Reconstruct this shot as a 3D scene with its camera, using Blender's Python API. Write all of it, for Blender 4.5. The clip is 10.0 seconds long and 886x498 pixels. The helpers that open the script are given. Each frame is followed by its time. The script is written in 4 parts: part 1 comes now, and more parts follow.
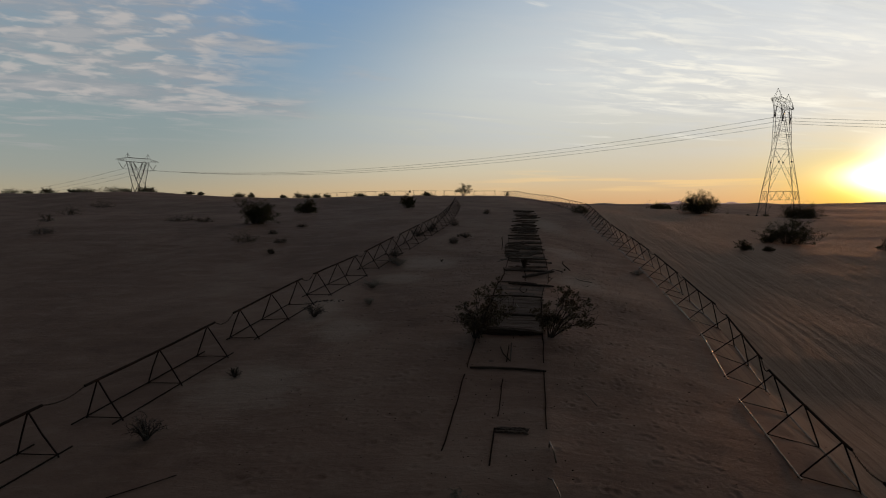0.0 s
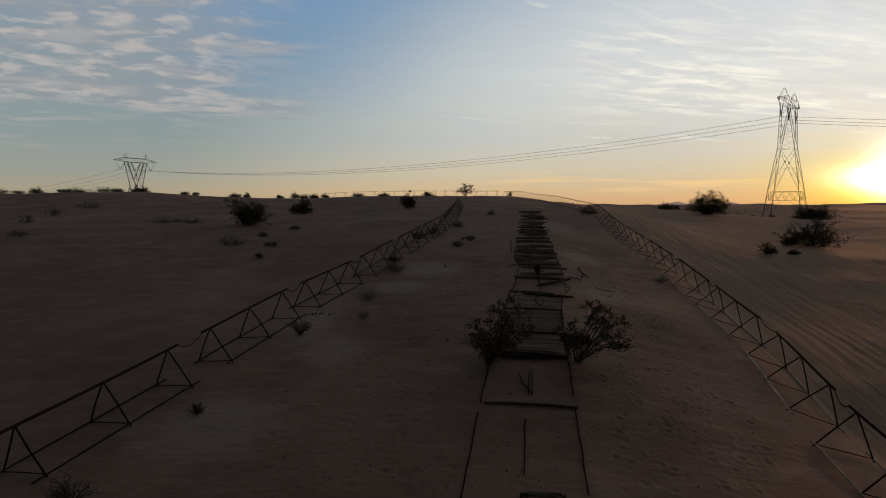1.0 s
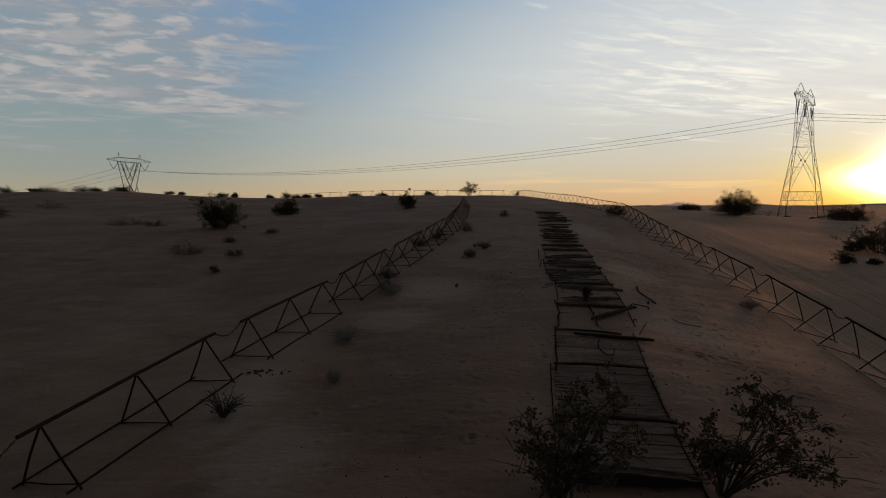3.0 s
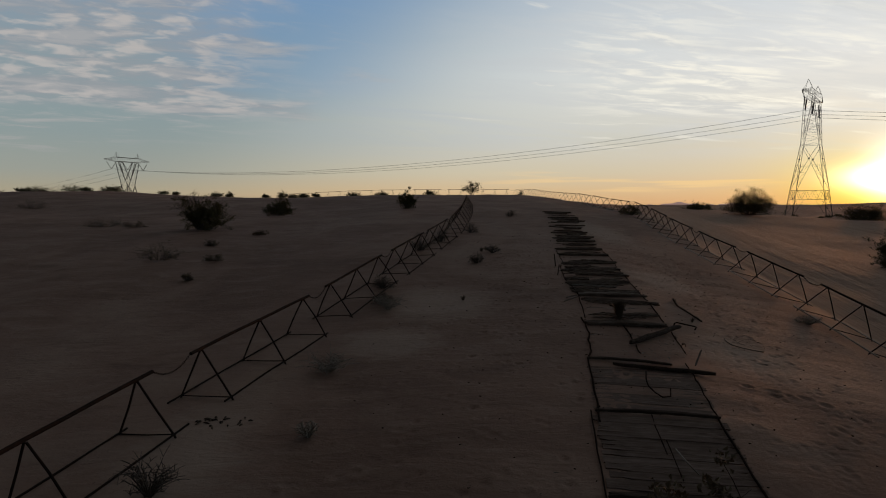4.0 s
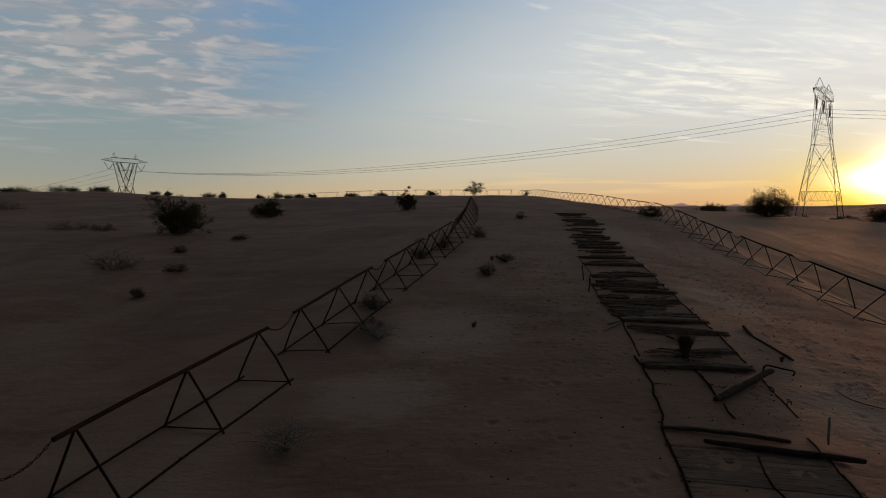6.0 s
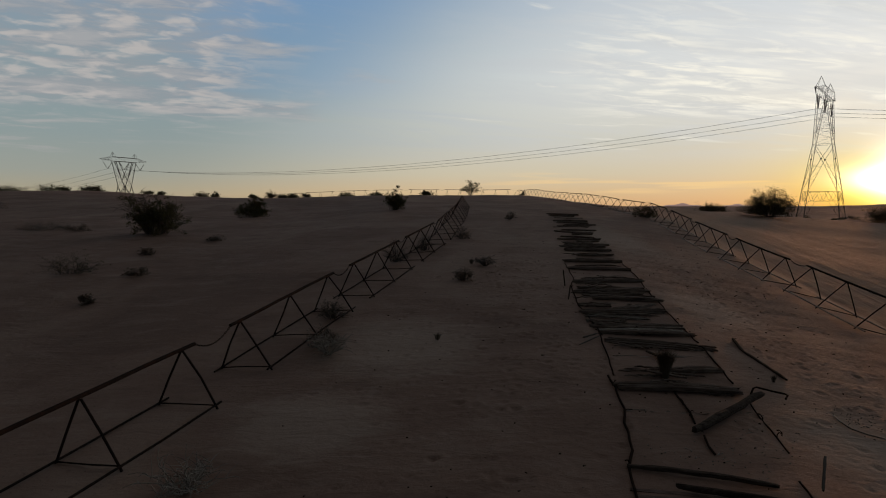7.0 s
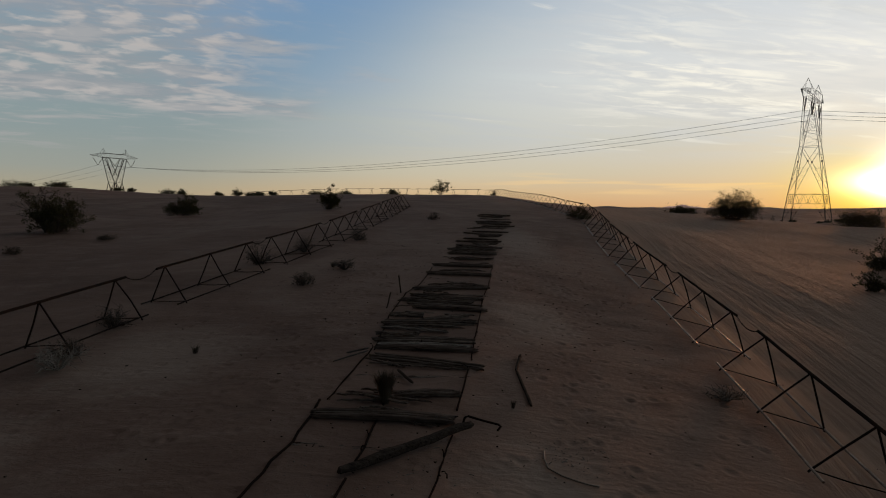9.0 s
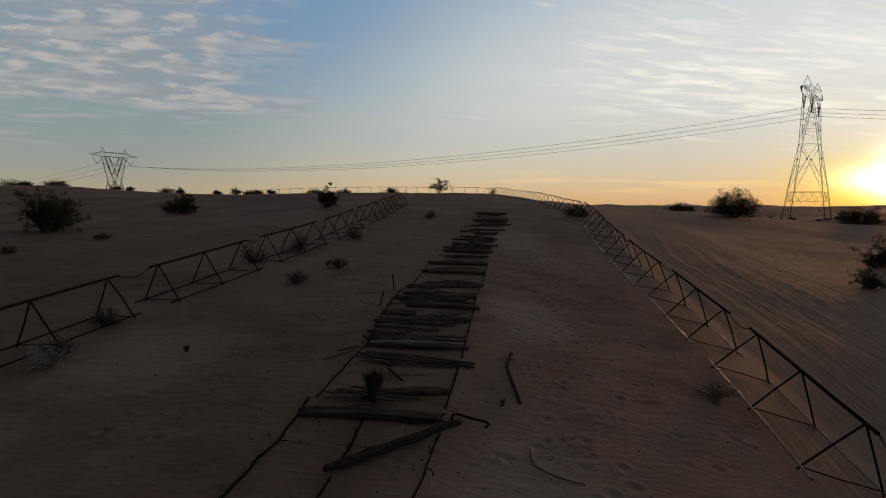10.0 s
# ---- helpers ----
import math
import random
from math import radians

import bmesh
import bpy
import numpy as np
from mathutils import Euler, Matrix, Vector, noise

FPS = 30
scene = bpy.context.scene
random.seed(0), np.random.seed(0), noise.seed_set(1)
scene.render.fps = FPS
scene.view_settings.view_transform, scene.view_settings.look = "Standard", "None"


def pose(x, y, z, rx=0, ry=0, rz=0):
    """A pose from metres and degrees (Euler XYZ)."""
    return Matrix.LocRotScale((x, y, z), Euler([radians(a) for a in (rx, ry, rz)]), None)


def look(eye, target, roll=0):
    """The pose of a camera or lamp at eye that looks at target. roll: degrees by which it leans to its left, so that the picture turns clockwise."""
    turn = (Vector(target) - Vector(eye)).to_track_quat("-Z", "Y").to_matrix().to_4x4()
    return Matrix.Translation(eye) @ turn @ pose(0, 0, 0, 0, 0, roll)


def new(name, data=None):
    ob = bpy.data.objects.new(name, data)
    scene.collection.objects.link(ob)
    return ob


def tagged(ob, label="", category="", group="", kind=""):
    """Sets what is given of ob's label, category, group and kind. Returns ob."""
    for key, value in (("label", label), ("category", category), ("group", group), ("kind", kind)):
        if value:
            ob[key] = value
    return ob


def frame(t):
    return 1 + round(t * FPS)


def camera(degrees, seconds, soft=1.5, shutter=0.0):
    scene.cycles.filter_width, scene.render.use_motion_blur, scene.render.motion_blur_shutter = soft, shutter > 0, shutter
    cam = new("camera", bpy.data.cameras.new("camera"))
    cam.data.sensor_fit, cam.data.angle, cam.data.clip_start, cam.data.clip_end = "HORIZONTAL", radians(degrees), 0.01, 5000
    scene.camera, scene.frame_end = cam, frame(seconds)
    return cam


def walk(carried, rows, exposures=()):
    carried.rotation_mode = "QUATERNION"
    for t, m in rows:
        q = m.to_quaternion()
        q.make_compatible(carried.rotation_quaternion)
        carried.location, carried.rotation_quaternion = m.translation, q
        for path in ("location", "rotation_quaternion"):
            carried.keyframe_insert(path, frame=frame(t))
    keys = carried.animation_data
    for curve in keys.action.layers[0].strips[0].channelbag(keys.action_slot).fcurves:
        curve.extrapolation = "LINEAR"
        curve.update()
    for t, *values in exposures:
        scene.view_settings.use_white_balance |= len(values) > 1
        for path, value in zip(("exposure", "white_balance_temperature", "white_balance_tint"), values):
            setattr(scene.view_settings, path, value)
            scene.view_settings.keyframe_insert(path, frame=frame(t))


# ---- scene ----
cam = camera(69.3, 10.0, 1.1)

PATH = [
    (0, (-0.053, -0.44, 4.944), (-0.054, 1.555, 4.807), 0.0),
    (0.5, (-0.147, 1.198, 4.919), (-0.148, 3.193, 4.783), 0.0),
    (1, (-0.267, 3.175, 4.911), (-0.268, 5.171, 4.776), 0.0),
    (1.5, (-0.395, 5.476, 4.895), (-0.397, 7.471, 4.761), -0.0),
    (2, (-0.502, 7.887, 4.877), (-0.503, 9.883, 4.744), -0.0),
    (2.5, (-0.602, 10.206, 4.836), (-0.603, 12.202, 4.704), -0.0),
    (4, (-0.81, 16.139, 4.796), (-0.814, 18.135, 4.663), -0.1),
    (4.5, (-0.863, 17.725, 4.796), (-0.868, 19.72, 4.664), -0.1),
    (5, (-0.911, 19.031, 4.794), (-0.917, 21.027, 4.662), -0.1),
    (5.5, (-0.968, 20.145, 4.797), (-0.974, 22.14, 4.665), -0.1),
    (6.8, (-0.315, 22.339, 4.754), (-0.327, 24.335, 4.631), 0.0),
    (7, (0.085, 22.64, 4.812), (0.073, 24.636, 4.682), -0.0),
    (7.5, (1.402, 23.244, 4.826), (1.388, 25.24, 4.696), 0.0),
    (8, (3.165, 23.74, 4.844), (3.15, 25.736, 4.714), 0.2),
    (8.5, (4.745, 24.06, 4.863), (4.732, 26.056, 4.732), 0.4),
    (9, (5.573, 24.202, 4.873), (5.56, 26.197, 4.741), 0.5),
    (9.5, (5.761, 24.228, 4.875), (5.749, 26.224, 4.742), 0.4),
    (10, (5.776, 24.219, 4.859), (5.763, 26.214, 4.722), 0.4),
]
walk(cam, [(t, look(eye, target, roll)) for t, eye, target, roll in PATH])

# ---- world, sun and exposure ----
SUN_AZ, SUN_EL = radians(34.2), radians(1.9)
SUN = Vector((math.sin(SUN_AZ) * math.cos(SUN_EL), math.cos(SUN_AZ) * math.cos(SUN_EL), math.sin(SUN_EL)))


def lin(r, g, b):
    """A linear colour from 8-bit sRGB values."""
    return tuple((v / 255 / 12.92) if v / 255 <= 0.04045 else ((v / 255 + 0.055) / 1.055) ** 2.4 for v in (r, g, b)) + (1.0,)


class Nodes:
    """A short way to write node trees."""

    def __init__(self, tree):
        self.tree = tree
        tree.nodes.clear()

    def add(self, kind, ins=None, **props):
        n = self.tree.nodes.new(kind)
        if "operation" in props:
            n.operation = props["operation"]
        if "use_clamp" in props:
            n.use_clamp = props["use_clamp"]
        if "interpolation_type" in props:
            n.interpolation_type = props["interpolation_type"]
        if "data_type" in props:
            n.data_type, n.blend_type = props["data_type"], props["blend_type"]
        if "wave_type" in props:
            n.wave_type, n.bands_direction = props["wave_type"], props["bands_direction"]
        if "sky_type" in props:
            n.sky_type, n.sun_disc = props["sky_type"], False
            n.sun_elevation, n.sun_rotation = props["sun_elevation"], props["sun_rotation"]
        for k, v in (ins or {}).items():
            self.put(n.inputs[k], v)
        return n

    def put(self, socket, v):
        if isinstance(v, bpy.types.NodeSocket):
            self.tree.links.new(v, socket)
        elif isinstance(v, bpy.types.Node):
            self.tree.links.new(v.outputs[0], socket)
        else:
            socket.default_value = v

    def math(self, op, a, b=0.0, c=0.0, clamp=False):
        n = self.add("ShaderNodeMath", operation=op, use_clamp=clamp)
        for i, v in enumerate((a, b, c)):
            self.put(n.inputs[i], v)
        return n.outputs[0]

    def vmath(self, op, a, b=(0, 0, 0)):
        n = self.add("ShaderNodeVectorMath", operation=op)
        self.put(n.inputs[0], a)
        self.put(n.inputs[1], b)
        return n.outputs["Value"] if op in ("DOT_PRODUCT", "LENGTH") else n.outputs[0]

    def span(self, v, lo, hi, to_lo=0.0, to_hi=1.0, kind="SMOOTHSTEP"):
        n = self.add("ShaderNodeMapRange", interpolation_type=kind)
        for i, x in enumerate((v, lo, hi, to_lo, to_hi)):
            self.put(n.inputs[i], x)
        return n.outputs[0]

    def ramp(self, v, stops):
        n = self.add("ShaderNodeValToRGB", {"Fac": v})
        r = n.color_ramp
        while len(r.elements) < len(stops):
            r.elements.new(0.5)
        for e, (p, c) in zip(r.elements, stops):
            e.position, e.color = p, c
        return n.outputs["Color"]

    def mix(self, f, a, b, blend="MIX"):
        n = self.add("ShaderNodeMix", data_type="RGBA", blend_type=blend)
        self.put(n.inputs[0], f)
        self.put(n.inputs[6], a)
        self.put(n.inputs[7], b)
        return n.outputs[2]

    def noise(self, vec, scale, detail=4.0, rough=0.55, distort=0.0):
        return self.add("ShaderNodeTexNoise", {"Vector": vec, "Scale": scale, "Detail": detail, "Roughness": rough, "Distortion": distort}).outputs["Fac"]


def make_world():
    w = bpy.data.worlds.new("sunset_sky")
    w.use_nodes = True
    scene.world = w
    n = Nodes(w.node_tree)
    way = n.add("ShaderNodeTexCoord").outputs["Generated"]
    sep = n.add("ShaderNodeSeparateXYZ", {0: way})
    z = n.math("MAXIMUM", sep.outputs[2], 0.0)
    flat = n.vmath("NORMALIZE", n.add("ShaderNodeCombineXYZ", {0: sep.outputs[0], 1: sep.outputs[1]}).outputs[0])
    turn = n.vmath("DOT_PRODUCT", flat, (math.sin(SUN_AZ), math.cos(SUN_AZ), 0))
    # Colour by height, on the side away from the sun and below it.
    cool = n.ramp(z, [(0.0, lin(172, 152, 126)), (0.022, lin(164, 156, 134)), (0.05, lin(150, 154, 146)), (0.1, lin(138, 151, 152)), (0.2, lin(127, 150, 159)),
                      (0.33, lin(115, 146, 177)), (0.58, lin(60, 58, 60)), (1.0, lin(40, 36, 35))])
    warm = n.ramp(z, [(0.0, lin(206, 165, 121)), (0.022, lin(208, 181, 142)), (0.05, lin(202, 192, 168)), (0.1, lin(200, 200, 191)), (0.2, lin(222, 224, 223)),
                      (0.33, lin(222, 225, 227)), (0.58, lin(80, 74, 70)), (1.0, lin(40, 36, 35))])
    lean = n.math("ADD", turn, n.math("MULTIPLY", n.math("SUBTRACT", 0.2, n.math("MINIMUM", z, 0.3)), 0.9))
    sky = n.mix(n.span(lean, 0.6, 1.05), cool, warm)
    air = n.add("ShaderNodeTexSky", sky_type="NISHITA", sun_elevation=SUN_EL, sun_rotation=SUN_AZ)
    sky = n.mix(1.0, sky, n.mix(1.0, air.outputs[0], (0.006, 0.006, 0.006, 1), "MULTIPLY"), "ADD")
    # A high cloud sheet: a = bearing from north, b = height, both as tangents.
    ahead = n.math("MAXIMUM", sep.outputs[1], 0.05)
    a = n.math("DIVIDE", sep.outputs[0], ahead)
    b = n.math("DIVIDE", z, ahead)
    deep = n.math("LOGARITHM", n.math("ADD", b, 0.06), 2.71828)
    tilt = n.math("ADD", deep, n.math("MULTIPLY", a, 0.28))

    def sheet(across, up, detail, rough, distort=0.3, shift=0.0):
        p = n.add("ShaderNodeCombineXYZ", {0: n.math("MULTIPLY", a, across), 1: n.math("MULTIPLY", tilt, up), 2: shift}).outputs[0]
        return n.noise(p, 1.0, detail, rough, distort)

    # Rows of small cloudlets with blown-out tails in the north-west.
    patch = sheet(4.2, 3.4, 2.0, 0.5, 0.2, 3.0)
    puffs = sheet(17.0, 23.0, 3.5, 0.5, 0.35, 8.6)
    tails = sheet(7.0, 15.0, 5.0, 0.6, 0.5, 1.7)
    edge_at = n.math("ADD", a, n.math("MULTIPLY", n.math("SUBTRACT", patch, 0.5), 0.5))
    brink = n.math("ADD", n.math("ADD", b, n.math("MULTIPLY", a, 0.085)), n.math("MULTIPLY", n.math("SUBTRACT", patch, 0.5), 0.06))
    field = n.math("MULTIPLY", n.span(edge_at, -0.19, -0.33), n.math("MULTIPLY", n.span(brink, 0.096, 0.128), n.span(b, 0.9, 0.4)))
    fringe = n.math("MULTIPLY", n.span(edge_at, -0.12, -0.28), n.span(b, 0.08, 0.15))
    rows = n.math("MULTIPLY", n.span(puffs, 0.46, 0.67), field)
    tail = n.math("MULTIPLY", n.span(tails, 0.5, 0.68), fringe)
    haze = n.math("MULTIPLY", n.span(tails, 0.34, 0.62, 0.45, 1.0), field)
    low = n.math("MULTIPLY", n.span(tails, 0.44, 0.62), n.math("MULTIPLY", n.span(a, -0.42, -0.62), n.math("MULTIPLY", n.span(b, 0.075, 0.1), n.span(b, 0.15, 0.13))))
    blue = n.math("MULTIPLY", n.math("MULTIPLY", n.span(a, -0.5, -0.3), n.span(a, 0.06, -0.2)), n.math("MULTIPLY", n.span(b, 0.12, 0.21), n.span(b, 0.5, 0.3)))
    # A thin bright veil thickening towards the sun.
    veil = sheet(2.4, 5.0, 5.0, 0.6, 0.5, 5.0)
    streak = sheet(6.0, 12.0, 4.0, 0.55, 0.5, 2.2)
    comb = sheet(11.0, 24.0, 4.0, 0.58, 0.6, 4.1)
    clot = sheet(3.0, 4.0, 2.0, 0.5, 0.3, 6.4)
    near_sun = n.span(turn, 0.7, 0.99)
    film = n.math("MULTIPLY", n.span(veil, 0.4, 0.62), n.math("MULTIPLY", n.span(lean, 0.66, 1.0), n.span(b, 0.05, 0.14)))
    bars = n.math("MULTIPLY", n.span(comb, 0.42, 0.7), n.math("MULTIPLY", n.math("MULTIPLY", n.span(turn, 0.9, 0.97), n.span(clot, 0.34, 0.5)), n.math("MULTIPLY", n.span(b, 0.115, 0.165), n.span(b, 0.31, 0.2, 0.25, 1.0))))
    flock = n.math("MULTIPLY", n.span(streak, 0.62, 0.72), n.math("MULTIPLY", n.span(turn, 0.72, 0.85), n.span(b, 0.07, 0.12)))
    ribbon = n.math("MULTIPLY", n.span(n.noise(n.vmath("MULTIPLY", way, (5.0, 5.0, 90.0)), 1.0, 2.0, 0.5), 0.52, 0.68), n.math("MULTIPLY", n.span(turn, 0.8, 0.97), n.math("MULTIPLY", n.span(b, 0.06, 0.045), n.span(b, 0.015, 0.03))))
    lit = n.mix(near_sun, lin(190, 184, 180), lin(252, 247, 232))
    sky = n.mix(n.math("MULTIPLY", blue, 0.28), sky, lin(112, 150, 198))
    sky = n.mix(n.math("MULTIPLY", haze, 0.75), sky, lin(150, 152, 157))
    sky = n.mix(n.math("MULTIPLY", low, 0.6), sky, lin(163, 163, 162))
    sky = n.mix(n.math("MULTIPLY", tail, 0.5), sky, lin(176, 174, 173))
    sky = n.mix(n.math("MULTIPLY", film, 0.65), sky, n.mix(near_sun, lin(160, 172, 186), lin(208, 209, 208)))
    sky = n.mix(n.math("MULTIPLY", bars, 0.9), sky, lit)
    sky = n.mix(n.math("MULTIPLY", flock, 0.4), sky, lit)
    sky = n.mix(n.math("MULTIPLY", ribbon, 0.6), sky, lin(250, 210, 146))
    sky = n.mix(n.math("MULTIPLY", rows, 0.72), sky, lit)
    # The bright sky round the low sun, drawn out sideways by the haze.
    def glow(at, up, wide, tall):
        u = n.math("DIVIDE", n.math("SUBTRACT", a, at), wide)
        v = n.math("DIVIDE", n.math("SUBTRACT", b, up), tall)
        d = n.math("ADD", n.math("MULTIPLY", u, u), n.math("MULTIPLY", v, v))
        return n.math("MULTIPLY", n.math("POWER", 2.71828, n.math("MULTIPLY", d, -1.0)), n.span(sep.outputs[1], 0.2, 0.4))

    gold = n.math("MULTIPLY", glow(0.7, 0.02, 0.17, 0.062), 1.0)
    sky = n.mix(gold, sky, n.mix(1.0, sky, (1.02, 0.93, 0.1, 1), "MULTIPLY"))
    for at, up, wide, tall, colour, gain in ((0.71, 0.043, 0.075, 0.018, (1.0, 0.94, 0.8, 1), 2.6), (0.71, 0.052, 0.05, 0.045, (1.0, 0.95, 0.86, 1), 1.1),
                                             (0.71, 0.03, 0.1, 0.036, (1.0, 0.86, 0.04, 1), 0.7), (0.7, 0.1, 0.2, 0.12, (1.0, 0.82, 0.52, 1), 0.16)):
        halo = n.math("MULTIPLY", glow(at, up, wide, tall), gain)
        sky = n.mix(1.0, sky, n.add("ShaderNodeVectorMath", {0: colour[:3], "Scale": halo}, operation="SCALE").outputs[0], "ADD")
    # The sky darkens towards the east, away from the sunset.
    back = n.span(turn, -0.7, 0.36, 0.1, 1.0)
    sky = n.mix(1.0, sky, n.add("ShaderNodeCombineColor", {0: back, 1: back, 2: back}).outputs[0], "MULTIPLY")
    bg = n.add("ShaderNodeBackground", {"Color": sky, "Strength": 1.0})
    n.add("ShaderNodeOutputWorld", {"Surface": bg})


make_world()
sun = new("sun", bpy.data.lights.new("sun", "SUN"))
sun.data.energy, sun.data.angle, sun.data.color = 1.3, radians(7.0), (1.0, 0.4, 0.16)
sun.matrix_world = look(SUN * 50, (0, 0, 0))
scene.view_settings.exposure = 0.0

# ---- materials ----


def material(name):
    m = bpy.data.materials.new(name)
    m.use_nodes = True
    return m, Nodes(m.node_tree)


def finish(n, colour, rough, bump=None, strength=0.4, distance=0.02, metallic=0.0, extra=None):
    b = n.add("ShaderNodeBsdfPrincipled", {"Base Color": colour, "Roughness": rough, "Metallic": metallic, **(extra or {})})
    if bump is not None:
        n.put(b.inputs["Normal"], n.add("ShaderNodeBump", {"Height": bump, "Strength": strength, "Distance": distance}).outputs[0])
    n.add("ShaderNodeOutputMaterial", {"Surface": b})
    return b


def make_sand():
    m, n = material("dune_sand")
    at = n.add("ShaderNodeTexCoord").outputs["Object"]
    broad = n.noise(n.vmath("MULTIPLY", at, (1.1, 0.75, 1.0)), 0.13, 5, 0.6, 0.8)
    patch = n.noise(n.vmath("MULTIPLY", at, (0.8, 1.2, 1.0)), 0.6, 5, 0.6, 0.6)
    wisp = n.noise(n.vmath("MULTIPLY", at, (0.9, 2.6, 2.0)), 1.0, 6, 0.64, 0.9)
    fine = n.noise(at, 6.0, 5, 0.62)
    speck = n.noise(at, 24.0, 2, 0.5)
    grain = n.noise(at, 70.0, 2, 0.6)
    c = n.ramp(broad, [(0.34, (0.215, 0.136, 0.101, 1)), (0.48, (0.255, 0.163, 0.122, 1)), (0.56, (0.290, 0.191, 0.143, 1)), (0.7, (0.335, 0.233, 0.176, 1))])
    c = n.mix(n.span(patch, 0.5, 0.72, 0, 0.55), c, (0.345, 0.247, 0.191, 1))
    c = n.mix(n.span(patch, 0.46, 0.28, 0, 0.5), c, (0.165, 0.100, 0.074, 1))
    c = n.mix(n.span(wisp, 0.52, 0.74, 0, 0.35), c, (0.370, 0.276, 0.218, 1))
    c = n.mix(n.span(wisp, 0.46, 0.3, 0, 0.35), c, (0.160, 0.105, 0.080, 1))
    c = n.mix(n.span(fine, 0.58, 0.78, 0, 0.35), c, (0.140, 0.090, 0.068, 1))
    # Dark grains and bits of twig too small to pick up.
    c = n.mix(n.span(speck, 0.66, 0.74, 0, 0.6), c, (0.070, 0.049, 0.037, 1))
    # Long ruts on the slope beyond the right-hand barrier, sun and shade painted in.
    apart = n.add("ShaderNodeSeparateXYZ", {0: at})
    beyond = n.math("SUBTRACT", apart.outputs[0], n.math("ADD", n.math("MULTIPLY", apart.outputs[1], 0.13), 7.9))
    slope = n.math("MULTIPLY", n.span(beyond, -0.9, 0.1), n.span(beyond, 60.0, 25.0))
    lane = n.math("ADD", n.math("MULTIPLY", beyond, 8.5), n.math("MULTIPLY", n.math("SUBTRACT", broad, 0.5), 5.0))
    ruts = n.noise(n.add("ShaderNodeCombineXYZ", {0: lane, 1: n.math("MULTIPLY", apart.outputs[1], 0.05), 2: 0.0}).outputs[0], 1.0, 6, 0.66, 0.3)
    # The sunlit slope is painted paler than the sand inside the barrier.
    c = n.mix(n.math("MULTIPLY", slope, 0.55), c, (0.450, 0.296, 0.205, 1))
    # Lit and shaded rut sides are put into the colour, besides the bump.
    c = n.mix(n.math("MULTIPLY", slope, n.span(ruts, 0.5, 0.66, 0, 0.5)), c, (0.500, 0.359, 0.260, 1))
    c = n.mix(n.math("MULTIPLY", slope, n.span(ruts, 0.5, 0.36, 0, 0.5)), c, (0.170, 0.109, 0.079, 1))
    # Drifts of paler blown sand beside the road.
    for x, y, rx, ry in ((-0.9, 38.2, 2.4, 3.2), (-2.4, 33.6, 1.8, 1.8), (7.0, 32.6, 1.5, 2.2), (-5.4, 27.0, 1.3, 3.0), (-5.8, 18.4, 2.2, 2.6), (-3.9, 24.0, 1.6, 2.0), (9.3, 58.0, 2.0, 7.0), (8.0, 42.0, 1.5, 3.0)):
        gap = n.vmath("LENGTH", n.vmath("MULTIPLY", n.vmath("SUBTRACT", at, (x, y, 0.0)), (1 / rx, 1 / ry, 0.0)))
        gap = n.math("ADD", gap, n.math("MULTIPLY", n.math("SUBTRACT", wisp, 0.5), 1.6))
        c = n.mix(n.span(gap, 1.1, 0.3, 0.0, 0.65), c, (0.430, 0.330, 0.260, 1))
    # Wind ripples only where the sand lies loose.
    rip = n.add("ShaderNodeTexWave", {"Vector": at, "Scale": 2.3, "Distortion": 9.0, "Detail": 3.0, "Detail Scale": 1.2}, wave_type="BANDS", bands_direction="Y").outputs["Fac"]
    rip = n.math("MULTIPLY", rip, n.span(broad, 0.5, 0.68))
    h = n.math("ADD", n.math("MULTIPLY", patch, 0.6), n.math("MULTIPLY", rip, 0.05))
    h = n.math("ADD", h, n.math("ADD", n.math("MULTIPLY", fine, 0.35), n.math("MULTIPLY", wisp, 0.6)))
    h = n.math("ADD", h, n.math("MULTIPLY", grain, 0.05))
    h = n.math("ADD", h, n.math("MULTIPLY", n.math("MULTIPLY", ruts, slope), 2.4))
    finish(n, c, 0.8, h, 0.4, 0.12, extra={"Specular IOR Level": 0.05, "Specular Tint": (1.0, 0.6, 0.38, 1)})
    return m


